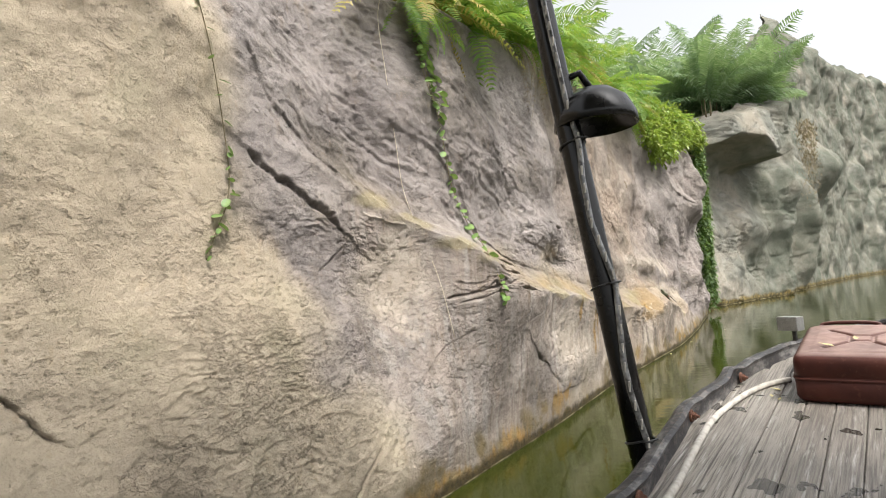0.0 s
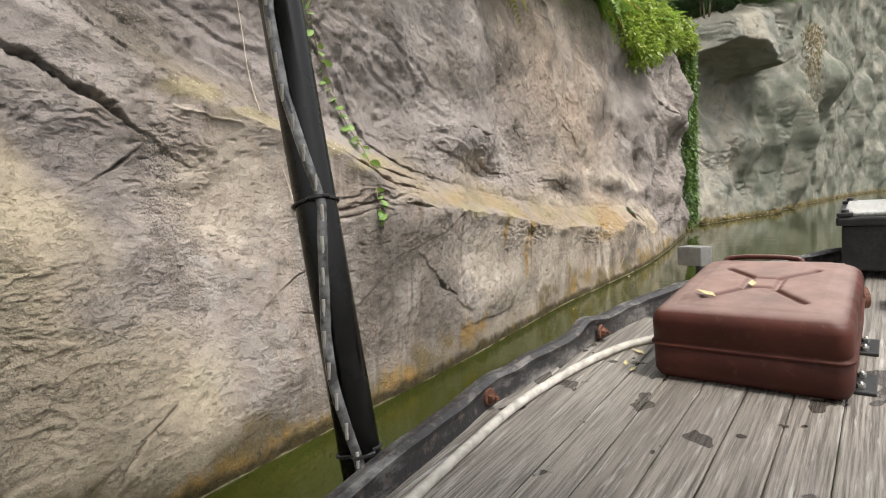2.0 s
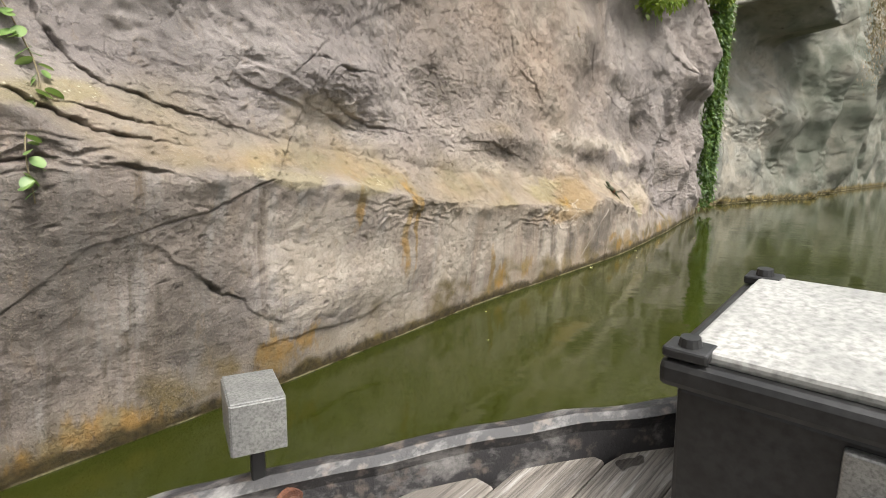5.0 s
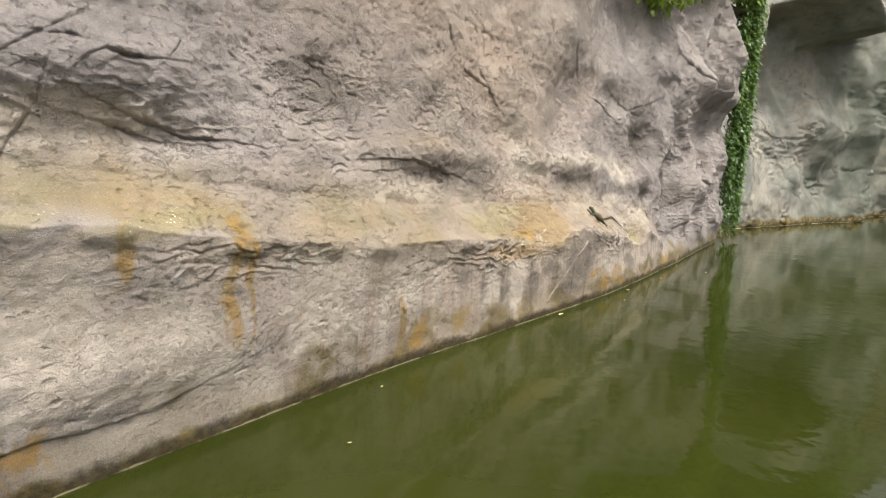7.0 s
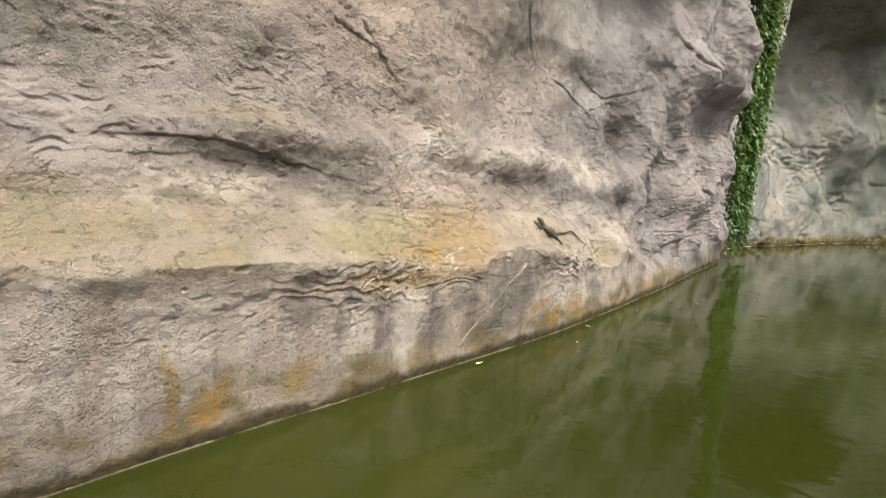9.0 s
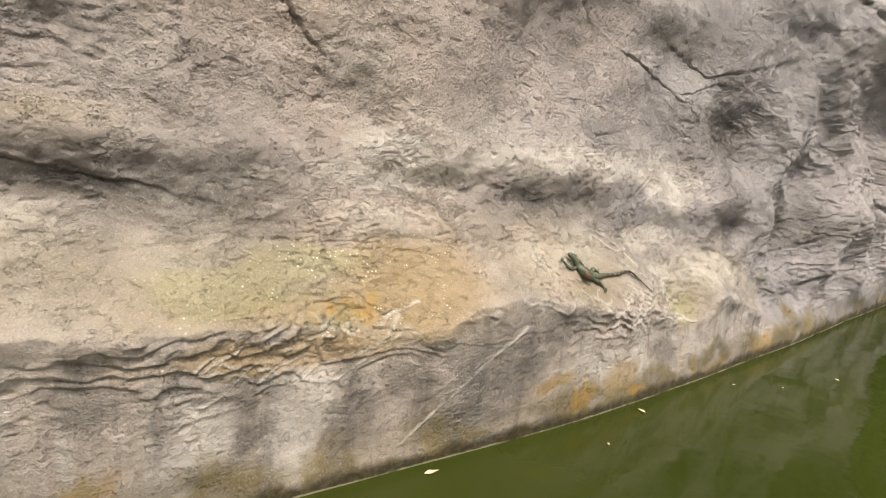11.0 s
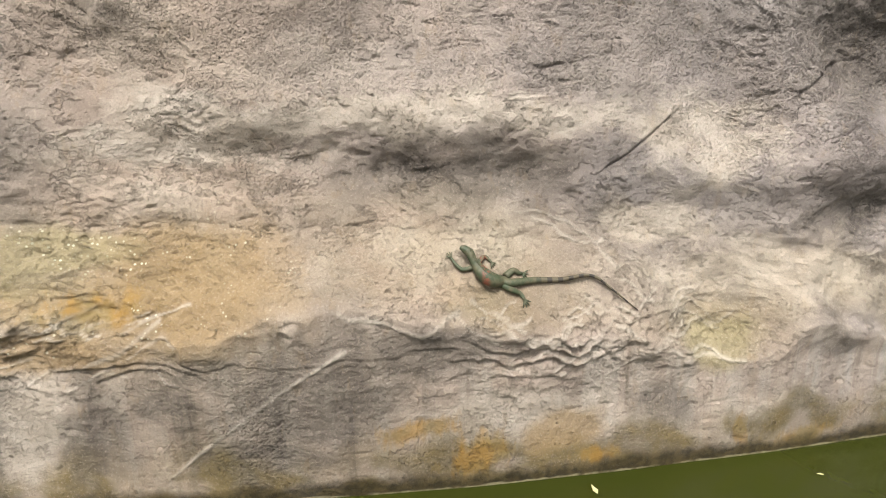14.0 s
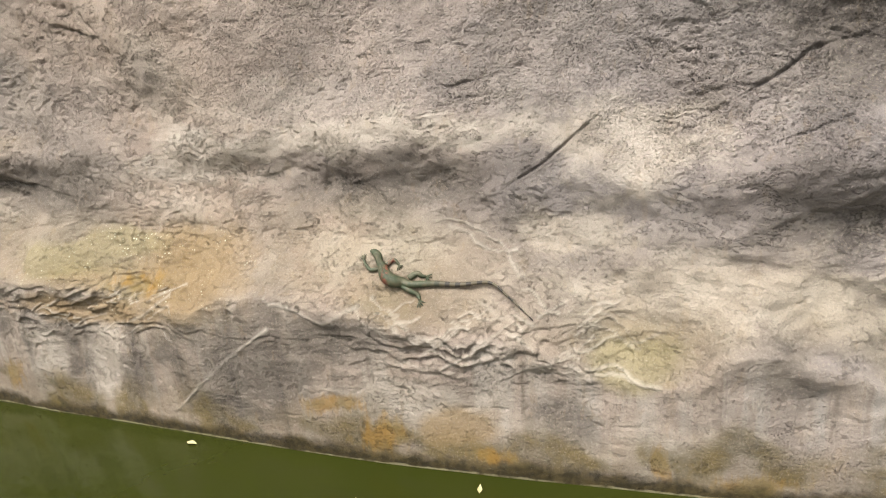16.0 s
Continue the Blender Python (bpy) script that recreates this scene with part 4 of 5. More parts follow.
def deck_material():
    m = Nodes("weathered_planks", 0.5, specular=0.5)
    tone = m.mix(m.random(), (0.225, 0.200, 0.170), (0.31, 0.280, 0.245))
    fine = m.scaled(3, 190, 40)
    tone = m.mix(m.noise(1.0, 6, 0.7, fine, 0.44, 0.60), tone, (0.070, 0.059, 0.049))
    tone = m.mix(m.noise(1.0, 5, 0.65, m.scaled(5, 90, 30), 0.56, 0.68), tone, (0.46, 0.44, 0.41))
    tone = m.mix(m.math("MULTIPLY", m.noise(1.4, 4, 0.6, low=0.40, high=0.64), 0.50), tone, (0.12, 0.11, 0.10))
    wet = m.noise(7.5, 3, 0.5, m.scaled(1, 1.2, 1), 0.630, 0.645)
    m.set("Base Color", m.mix(m.math("MULTIPLY", wet, 0.8), tone, (0.038, 0.033, 0.029)))
    m.set("Roughness", m.range(wet, 0, 1, 0.46, 0.24))
    m.bump(m.noise(1.0, 8, 0.7, fine), 0.6, 0.004)
    return m.mat


def gunwale_material():
    m = Nodes("worn_black_gunwale", 0.5, specular=0.4)
    worn = m.noise(14, 7, 0.7, m.scaled(0.5, 1, 1), 0.50, 0.66)
    col = m.mix(worn, (0.028, 0.027, 0.028), (0.22, 0.21, 0.20))
    m.set("Base Color", m.mix(m.noise(50, 4, low=0.55, high=0.7), col, (0.12, 0.10, 0.085)))
    m.bump(m.noise(30, 6, 0.65), 0.5, 0.006)
    return m.mat


DECK, GUNWALE = deck_material(), gunwale_material()
BOAT_POSE = pose(1.174, 1.717, 0.648, 0, 0, 52.01)
boat = empty("boat", BOAT_POSE, "weathered river boat with grey plank deck and worn black gunwale", "boat")
MID = -1.35


def gunwale_v(u):
    return -0.05 * (1 - math.exp(u / 0.5)) if u < 0 else -0.13 * u - 0.39 * max(0.0, u - 0.5) ** 2


def deck_z(u):
    return 0.10 * max(u, -0.6)


BOW, STERN = 2.12, -4.6


def build_gunwale(mirror):
    bm = bmesh.new()
    section = [(0.0, -0.01), (0.004, 0.036), (-0.002, 0.052), (0.012, 0.060), (0.034, 0.058), (0.046, 0.048), (0.05, -0.14), (0.02, -0.16)]
    rings, count = [], 330
    for k in range(count):
        u = STERN + (BOW - STERN) * k / (count - 1)
        dent = 0.006 * noise.noise((u * 5, 3, 0)) + 0.004 * noise.noise((u * 14, 1, 0)) + 0.014 * math.exp(-((u - 0.44) / 0.05) ** 2)
        v = gunwale_v(u)
        ring = []
        for j, (out, up) in enumerate(section):
            y = v + out + (dent * 0.6 if j < 5 else 0)
            y = 2 * MID - y if mirror else y
            ring.append(bm.verts.new((u, y, deck_z(u) + up + (dent if up > 0.03 else 0))))
        rings.append(ring)
    for a, b in zip(rings, rings[1:]):
        for j in range(len(section)):
            bm.faces.new((a[j], a[(j + 1) % len(section)], b[(j + 1) % len(section)], b[j]))
    bm.faces.new(rings[0])
    bm.faces.new(rings[-1][::-1])
    bmesh.ops.recalc_face_normals(bm, faces=bm.faces)
    return part("gunwale", bm, GUNWALE, boat, "worn black metal gunwale, chipped to grey")


gunwale = build_gunwale(False)
build_gunwale(True)


def build_hull():
    bm = bmesh.new()
    rings, count = [], 60
    for k in range(count):
        u = STERN + (BOW - STERN) * k / (count - 1)
        v, z = gunwale_v(u) + 0.03, deck_z(u)
        half = v - MID
        ring = [bm.verts.new((u, MID + half * f, h)) for f, h in ((1, z - 0.05), (0.97, -0.45), (0.86, -0.80), (0.6, -1.1), (0, -1.15), (-0.6, -1.1), (-0.86, -0.80), (-0.97, -0.45), (-1, z - 0.05), (0, z - 0.05))]
        rings.append(ring)
    for a, b in zip(rings, rings[1:]):
        for j in range(10):
            bm.faces.new((a[j], a[(j + 1) % 10], b[(j + 1) % 10], b[j]))
    bm.faces.new(rings[0])
    bm.faces.new(rings[-1][::-1])
    bmesh.ops.recalc_face_normals(bm, faces=bm.faces)
    return part("hull", bm, BLACK_METAL, boat, "dark painted hull")


build_hull()


def build_planks():
    width, gap = 0.084, 0.0008
    top = -0.0 + width / 2
    while top > 2 * MID + 0.02:
        low = top - width
        us, drop, rings = np.linspace(STERN + 0.02, BOW - 0.02, 150), 0.0012 * rnd.uniform(-1, 1), []
        bm = bmesh.new()
        for u in us:
            u = float(u)
            a, b = max(low + gap, 2 * MID - gunwale_v(u) - 0.01), min(top - gap, gunwale_v(u) + 0.01)
            if b - a > 0.012:
                z = deck_z(u) + drop
                rings.append([bm.verts.new((u, y, z + h)) for y, h in ((a, -0.03), (a, -0.003), (a + 0.003, 0), (b - 0.003, 0), (b, -0.003), (b, -0.03))])
        for a, b in zip(rings, rings[1:]):
            for j in range(6):
                bm.faces.new((a[j], b[j], b[(j + 1) % 6], a[(j + 1) % 6]))
        if rings:
            bm.faces.new(rings[0])
            bm.faces.new(rings[-1][::-1])
            bmesh.ops.recalc_face_normals(bm, faces=bm.faces)
            part("plank", bm, DECK, boat)
        top -= width


build_planks()


def build_canopy():
    """The roof that the post carries, over the after part of the boat."""
    bm = bmesh.new()
    rings = []
    for k in range(15):
        v = 0.40 + (2 * MID - 0.80) * k / 14
        rise = 0.16 * math.cos((v - MID) / (0.40 - MID) * math.pi / 2)
        rings.append([bm.verts.new((u, v, 2.40 + rise + h)) for u, h in ((-0.36, 0.0), (STERN, 0.0), (STERN, 0.05), (-0.36, 0.05))])
    for a, b in zip(rings, rings[1:]):
        for j in range(4):
            bm.faces.new((a[j], a[(j + 1) % 4], b[(j + 1) % 4], b[j]))
    bm.faces.new(rings[0])
    bm.faces.new(rings[-1][::-1])
    bmesh.ops.recalc_face_normals(bm, faces=bm.faces)
    part("canopy", bm, GREY_LID, boat, "plain arched roof carried by the posts")


build_canopy()


def build_bolt(u, v, up):
    bm = bmesh.new()
    turn = Matrix.Translation((u, v, deck_z(u) + up)) @ pose(0, 0, 0, 90, 0, 0)
    bmesh.ops.create_cone(bm, cap_ends=True, segments=18, radius1=0.021, radius2=0.019, depth=0.006, matrix=turn)
    bmesh.ops.create_cone(bm, cap_ends=True, segments=6, radius1=0.013, radius2=0.012, depth=0.014, matrix=turn @ Matrix.Translation((0, 0, 0.008)))
    bmesh.ops.create_cone(bm, cap_ends=True, segments=10, radius1=0.006, radius2=0.005, depth=0.010, matrix=turn @ Matrix.Translation((0, 0, 0.019)))
    return part("bolt", bm, RUST, gunwale, "rusted bolt and nut")


for u in (0.0, 0.475, 1.0, -0.6, -1.2):
    build_bolt(u, gunwale_v(u) - 0.003, 0.026)


def build_post():
    foot, head = Vector((-0.343, 0.030, -0.10)), Vector((-0.369, 0.370, 2.44))
    bm = bmesh.new()
    add_tube(bm, [foot.lerp(head, k / 8) for k in range(9)], 0.038, 28)
    post = part("canopy_post", bm, POST_BLACK, boat, "black painted round metal post", True)
    way = (head - foot).normalized()
    side = Vector((-0.424, -0.906, 0)).normalized()
    side = (side - way * side.dot(way)).normalized()
    cross = way.cross(side)
    ties = (0.051, 0.2285, 0.405)
    # clear rope light bound to the post, bowing out between its ties
    line, sparks = [], []
    for k in range(140):
        f = 0.01 + 0.97 * k / 139
        swing = float(np.interp(2 * f, [0.0, 0.10, 0.14, 0.21, 0.28, 0.38, 0.457, 0.52, 0.61, 0.72, 0.81, 0.9], [0.25, 0.30, 0.46, 0.64, 0.64, 0.30, 0.0, 0.30, 0.66, 0.6, 0.3, 0.5]))
        around = (side * math.cos(swing) + cross * math.sin(swing) * -1)
        gap = 0.0468 + 0.010 * max(0.0, math.sin((2 * f - 0.08) / 0.26 * math.pi)) ** 2
        line.append(foot.lerp(head, f) + around * gap)
        if k % 3 == 0:
            sparks.append((line[-1], around))
    bm = bmesh.new()
    add_tube(bm, line, 0.0092, 12)
    tube = part("rope_light", bm, CLEAR_TUBE, post, "clear plastic rope light", True)
    for p, around in sparks:
        bm = bmesh.new()
        add_box(bm, (0.0055, 0.0055, 0.030), Matrix.Translation(p + around * 0.0078), 0.001, 1)
        part("lamp_chip", bm, HOSE, post)
    for f in ties:
        bm = bmesh.new()
        c = foot.lerp(head, f)
        ring = []
        for j in range(33):
            a = 2 * math.pi * j / 32
            d = side * math.cos(a) + cross * math.sin(a)
            bulge = 0.0190 if math.cos(a + 0.05) > 0.94 else 0.0006
            ring.append(c + d * (0.0400 + bulge) + way * 0.006 * math.cos(a))
        add_tube(bm, ring, 0.0034, 6)
        part("cable_tie", bm, BLACK_METAL, post)
    # lamp hung from the top of the post
    bm = bmesh.new()
    knob = foot.lerp(head, 0.5)
    top = knob + Vector((0.072, -0.085, -0.06))
    rings = []
    for r, h in ((0.02, 0.12), (0.06, 0.115), (0.105, 0.08), (0.128, 0.03), (0.132, 0.0), (0.126, -0.002), (0.118, 0.02), (0.03, 0.06)):
        rings.append([bm.verts.new(top + Vector((r * math.cos(2 * math.pi * j / 40), r * math.sin(2 * math.pi * j / 40), h - 0.12))) for j in range(40)])
    for a, b in zip(rings, rings[1:]):
        for j in range(40):
            bm.faces.new((a[j], a[(j + 1) % 40], b[(j + 1) % 40], b[j]))
    bm.faces.new(rings[-1])
    add_tube(bm, [knob + Vector((0, 0, -0.03)), knob + Vector((0.05, -0.055, 0.0)), top + Vector((0, 0, -0.005))], 0.012, 10)
    bmesh.ops.recalc_face_normals(bm, faces=bm.faces)
    part("lamp_shade", bm, POST_BLACK, post, "dark dome lamp shade", True)


build_post()


def build_mount(u, v):
    tilt = Matrix.Translation((u, v, deck_z(u) + 0.004)) @ pose(0, 0, 0, 0, -5.7, 0)
    bm = bmesh.new()
    add_box(bm, (0.10, 0.075, 0.007), tilt, 0.002)
    add_box(bm, (0.10, 0.006, 0.05), tilt @ Matrix.Translation((0, 0.034, 0.026)), 0.001)
    plate = part("mounting_plate", bm, BLACK_METAL, boat, "black bolted metal angle plate")
    for du in (-0.028, 0.028):
        bm = bmesh.new()
        bmesh.ops.create_cone(bm, cap_ends=True, segments=6, radius1=0.0085, radius2=0.008, depth=0.008, matrix=tilt @ Matrix.Translation((du, -0.012, 0.008)))
        bmesh.ops.create_uvsphere(bm, u_segments=10, v_segments=6, radius=0.005, matrix=tilt @ Matrix.Translation((du, -0.012, 0.012)))
        part("bolt", bm, STEEL, plate, "bright steel bolt")


build_mount(0.40, -0.64)
build_mount(0.62, -0.64)
build_mount(0.98, -0.735)


def can_material():
    """Red-brown paint, rusted and worn, its sides darkened for the roof's shade, with pale dust where the face looks
    up.
    """
    m = Nodes("rusty_can_paint", 0.5, specular=0.25)
    col = m.mix(m.noise(6, 5, 0.6, low=0.35, high=0.65), (0.036, 0.009, 0.006), (0.068, 0.018, 0.011))
    col = m.mix(m.noise(30, 5, 0.7, low=0.56, high=0.68), col, (0.075, 0.026, 0.016))
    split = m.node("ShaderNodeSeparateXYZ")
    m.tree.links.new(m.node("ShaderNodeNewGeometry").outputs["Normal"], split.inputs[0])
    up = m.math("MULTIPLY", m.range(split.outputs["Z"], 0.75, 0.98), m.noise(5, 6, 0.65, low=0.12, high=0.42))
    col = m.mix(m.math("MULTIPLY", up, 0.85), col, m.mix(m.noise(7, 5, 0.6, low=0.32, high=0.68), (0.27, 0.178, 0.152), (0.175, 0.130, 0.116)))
    m.set("Base Color", m.mix(m.noise(60, 4, low=0.66, high=0.80), col, (0.10, 0.042, 0.026)))
    m.set("Roughness", m.range(m.noise(14, 4), 0.3, 0.7, 0.38, 0.68))
    m.bump(m.noise(45, 6, 0.65), 0.2, 0.003)
    return m.mat


RUST_PAINT = can_material()


def build_jerry_can():
    tilt = BOAT_POSE @ Matrix.Translation((0.560, -0.456, deck_z(0.558) + 0.002)) @ pose(0, 0, 0, 0, -5.7, 0) @ Matrix.Diagonal((1.02, 0.98, 0.91, 1))
    can = empty("jerry_can", tilt, "rusty red-brown metal jerry can lying flat on the plank deck", "jerry can")
    length, wide, high = 0.53, 0.385, 0.18
    bm = bmesh.new()
    rings = []
    # outline seen from above, with rounded corners and a slope to the filler end
    outline = []
    for cx, cy, a0 in ((length / 2 - 0.045, wide / 2 - 0.045, 0), (-length / 2 + 0.03, wide / 2 - 0.03, 90), (-length / 2 + 0.03, -wide / 2 + 0.03, 180), (length / 2 - 0.075, -wide / 2 + 0.075, 270)):
        r = 0.045 if a0 == 0 else 0.075 if a0 == 270 else 0.03
        for j in range(7):
            a = radians(a0 + 90 * j / 6)
            outline.append((cx + r * math.cos(a), cy + r * math.sin(a)))
    profile = [(0.020, 0.0), (0.006, 0.006), (0.0, 0.022), (0.0, 0.079), (0.004, 0.085), (-0.004, 0.087), (-0.004, 0.093), (0.004, 0.095), (0.0, 0.101), (0.0, 0.150), (0.003, 0.163), (0.011, 0.173), (0.024, 0.179), (0.05, 0.1805)]
    for inset, h in profile:
        rings.append([bm.verts.new((x * (1 - 2 * inset / length), y * (1 - 2 * inset / wide), h)) for x, y in outline])
    for a, b in zip(rings, rings[1:]):
        for j in range(len(outline)):
            bm.faces.new((a[j], a[(j + 1) % len(outline)], b[(j + 1) % len(outline)], b[j]))
    bm.faces.new(rings[0][::-1])
    # top panel as a fine grid with the pressed cross
    m_in = 0.040
    nx, ny = 140, 108
    X, Y = np.meshgrid(np.linspace(-length / 2 + m_in, length / 2 - m_in, nx), np.linspace(-wide / 2 + m_in, wide / 2 - m_in, ny))
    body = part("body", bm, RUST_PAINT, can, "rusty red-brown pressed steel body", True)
    dip = np.zeros(X.shape)
    for a in ((-0.15, -0.10), (-0.15, 0.10), (0.13, -0.10), (0.13, 0.10)):
        d, _ = line_distance(X, Y, [(a[0] * 0.35, a[1] * 0.3), a])
        dip = np.maximum(dip, np.exp(-(d / 0.009) ** 2))
    d, _ = line_distance(X, Y, [(-0.045, -0.035), (0.045, -0.035), (0.045, 0.035), (-0.045, 0.035), (-0.045, -0.035)])
    dip = np.maximum(dip, 0.7 * np.exp(-(d / 0.008) ** 2))
    rim = np.minimum(np.minimum(X + length / 2 - m_in, length / 2 - m_in - X), np.minimum(Y + wide / 2 - m_in, wide / 2 - m_in - Y))
    Z = 0.1800 + 0.0030 * ramp(rim, 0, 0.02) - 0.0095 * dip * ramp(rim, 0, 0.02) + 0.0015 * fbm(X * 9, Y * 9, 130, 3) * ramp(rim, 0, 0.02)
    me = grid_mesh("top_panel", np.stack([X, Y, Z], -1))
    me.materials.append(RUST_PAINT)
    top = new("top_panel", me)
    top.parent = can
    tagged(top, "worn top face with a pressed cross, paint faded and stained")
    # three-bar carrying handle at the far end
    for dy in (0.045,):
        bm = bmesh.new()
        add_tube(bm, curve_points([(length / 2 - 0.016, dy + 0.095, 0.155), (length / 2 + 0.006, dy + 0.090, 0.178), (length / 2 + 0.008, dy, 0.184), (length / 2 + 0.006, dy - 0.090, 0.178), (length / 2 - 0.016, dy - 0.095, 0.155)], 16), 0.0085, 8)
        part("handle", bm, RUST_PAINT, can, smooth=True)
    # filler neck and cap on the sloped corner
    bm = bmesh.new()
    bmesh.ops.create_cone(bm, cap_ends=True, segments=20, radius1=0.028, radius2=0.026, depth=0.05, matrix=Matrix.Translation((length / 2 - 0.05, -wide / 2 + 0.030, 0.085)) @ pose(0, 0, 0, 90, 0, 25))
    bmesh.ops.create_cone(bm, cap_ends=True, segments=20, radius1=0.033, radius2=0.031, depth=0.014, matrix=Matrix.Translation((length / 2 - 0.047, -wide / 2 + 0.004, 0.085)) @ pose(0, 0, 0, 90, 0, 25))
    part("filler_cap", bm, RUST, can, "rusted filler cap")
    return can


build_jerry_can()


def build_box():
    tilt = BOAT_POSE @ Matrix.Translation((1.42, -0.80, deck_z(1.42) + 0.028)) @ pose(0, 0, 0, 0, -5.7, 0)
    box = empty("equipment_box", tilt, "black metal equipment box with worn grey lid on the bow", "box")
    bm = bmesh.new()
    add_box(bm, (0.30, 0.46, 0.15), Matrix.Translation((0, 0, 0.075)), 0.006)
    part("body", bm, BLACK_METAL, box)
    bm = bmesh.new()
    add_box(bm, (0.33, 0.49, 0.03), Matrix.Translation((0, 0, 0.167)), 0.008)
    part("lid_rim", bm, BLACK_METAL, box)
    bm = bmesh.new()
    add_box(bm, (0.30, 0.45, 0.014), Matrix.Translation((0, 0, 0.188)), 0.005)
    part("lid", bm, GREY_LID, box, "worn grey painted lid")
    for x in (-0.145, 0.145):
        for y in (-0.22, 0.22):
            bm = bmesh.new()
            add_box(bm, (0.035, 0.045, 0.012), Matrix.Translation((x, y, 0.190)), 0.003)
            bmesh.ops.create_cone(bm, cap_ends=True, segments=12, radius1=0.012, radius2=0.010, depth=0.010, matrix=Matrix.Translation((x, y, 0.200)))
            part("corner_clamp", bm, BLACK_METAL, box)
    bm = bmesh.new()
    add_box(bm, (0.012, 0.05, 0.06), Matrix.Translation((-0.154, 0.06, 0.11)), 0.003)
    bmesh.ops.create_cone(bm, cap_ends=True, segments=14, radius1=0.012, radius2=0.012, depth=0.01, matrix=Matrix.Translation((-0.163, 0.06, 0.095)) @ pose(0, 0, 0, 0, 90, 0))
    part("latch", bm, GALV, box, "dull metal toggle latch")


build_box()


def build_bracket():
    u = 0.98
    at = BOAT_POSE @ Matrix.Translation((u, gunwale_v(u) + 0.02, deck_z(u) + 0.050)) @ pose(0, 0, 0, 0, 0, -20)
    ob = empty("sheet_metal_bracket", at, "galvanised folded sheet-metal bracket on the gunwale", "bracket")
    bm = bmesh.new()
    add_box(bm, (0.016, 0.016, 0.06), Matrix.Translation((0, 0, 0.03)), 0.002)
    part("stem", bm, BLACK_METAL, ob)
    bm = bmesh.new()
    add_box(bm, (0.003, 0.085, 0.06), Matrix.Translation((-0.03, 0.015, 0.085)), 0.001)
    add_box(bm, (0.06, 0.003, 0.06), Matrix.Translation((0, -0.028, 0.085)), 0.001)
    add_box(bm, (0.06, 0.085, 0.003), Matrix.Translation((0, 0.015, 0.116)), 0.001)
    part("hood", bm, GALV, ob, "galvanised folded hood")


build_bracket()


def build_hose():
    pts = [(-2.6, -0.13), (-1.8, -0.10), (-1.0, -0.11), (-0.5, -0.085), (-0.2, -0.068), (0.027, -0.062), (0.25, -0.092), (0.40, -0.135), (0.48, -0.178), (0.53, -0.222)]
    line = curve_points([(u, v, deck_z(u) + 0.0105) for u, v in pts], 110)
    bm = bmesh.new()
    add_tube(bm, line, [0.0102 + 0.0005 * (k % 2) for k in range(110)], 12)
    ob = part("hose", bm, HOSE, None, smooth=True)
    ob.matrix_world = BOAT_POSE
    return tagged(ob, "off-white braided hose lying on deck along the gunwale", "hose")


build_hose()

# ---- plants ----
def frond_mesh(name, length, droop, pairs, leaflet, width, material, lift=0.3, vee=0.35, ragged=0.0):
    """A feather frond that grows along +x and bends down: a rib with two rows of leaflets."""
    bm = bmesh.new()
    r = random.Random(name)
    rib = []
    for k in range(13):
        f = k / 12
        rib.append(Vector((length * (f - 0.12 * droop * f * f), 0.05 * length * math.sin(f * 2.2) * r.uniform(0.6, 1.2), length * (lift * f - droop * 0.75 * f * f))))
    add_tube(bm, rib, [0.004 * (1.15 - k / 12) * (length / 0.6) ** 0.5 for k in range(13)], 5)
    for k in range(pairs):
        f = 0.10 + 0.88 * k / (pairs - 1)
        i = min(int(f * 12), 11)
        p = rib[i].lerp(rib[i + 1], f * 12 - i)
        way = (rib[i + 1] - rib[i]).normalized()
        size = leaflet * (math.sin(math.pi * min(1.0, 0.12 + 0.88 * f)) ** 0.7 * 0.9 + 0.12)
        for side in (-1, 1):
            if r.random() < ragged:
                continue
            lat = Vector((0, side, 0))
            out = (lat + way * r.uniform(0.35, 0.6) + Vector((0, 0, vee * r.uniform(0.6, 1.2)))).normalized()
            tip = p + out * size * r.uniform(0.85, 1.1) - Vector((0, 0, size * r.uniform(0.25, 0.5) * (1.0 if size < 0.2 else 1.6)))
            mid = p + out * size * 0.5
            wv = way * width * 0.5
            a, b = bm.verts.new(p - wv * 0.6), bm.verts.new(p + wv * 0.6)
            c, d, e = bm.verts.new(mid + wv), bm.verts.new(mid - wv), bm.verts.new(tip)
            bm.faces.new((a, b, c, d))
            bm.faces.new((d, c, e))
    me = bpy.data.meshes.new(name)
    bm.to_mesh(me)
    bm.free()
    me.materials.append(material)
    return me


FERN_FRONDS = [frond_mesh("fern_frond", 0.75, 0.9, 34, 0.12, 0.016, FERN, 0.45), frond_mesh("fern_frond_b", 0.6, 1.2, 30, 0.10, 0.015, FERN, 0.35), frond_mesh("fern_frond_c", 0.9, 0.7, 36, 0.13, 0.017, FERN, 0.5)]
YELLOW_FRONDS = [frond_mesh("fern_frond_y", 0.7, 1.1, 30, 0.11, 0.015, YELLOWED, 0.35)]
DEAD_FRONDS = [frond_mesh("fern_frond_d", 0.8, 1.7, 26, 0.07, 0.010, DEAD, 0.15, 0.05, 0.3)]
PALM_FRONDS = [frond_mesh("palm_frond", 1.7, 0.8, 36, 0.42, 0.030, PALM, 0.75, 0.5), frond_mesh("palm_frond_b", 1.4, 1.0, 32, 0.38, 0.028, PALM, 0.65, 0.3), frond_mesh("palm_frond_c", 1.9, 0.6, 38, 0.40, 0.030, PALM, 0.9, 0.45)]


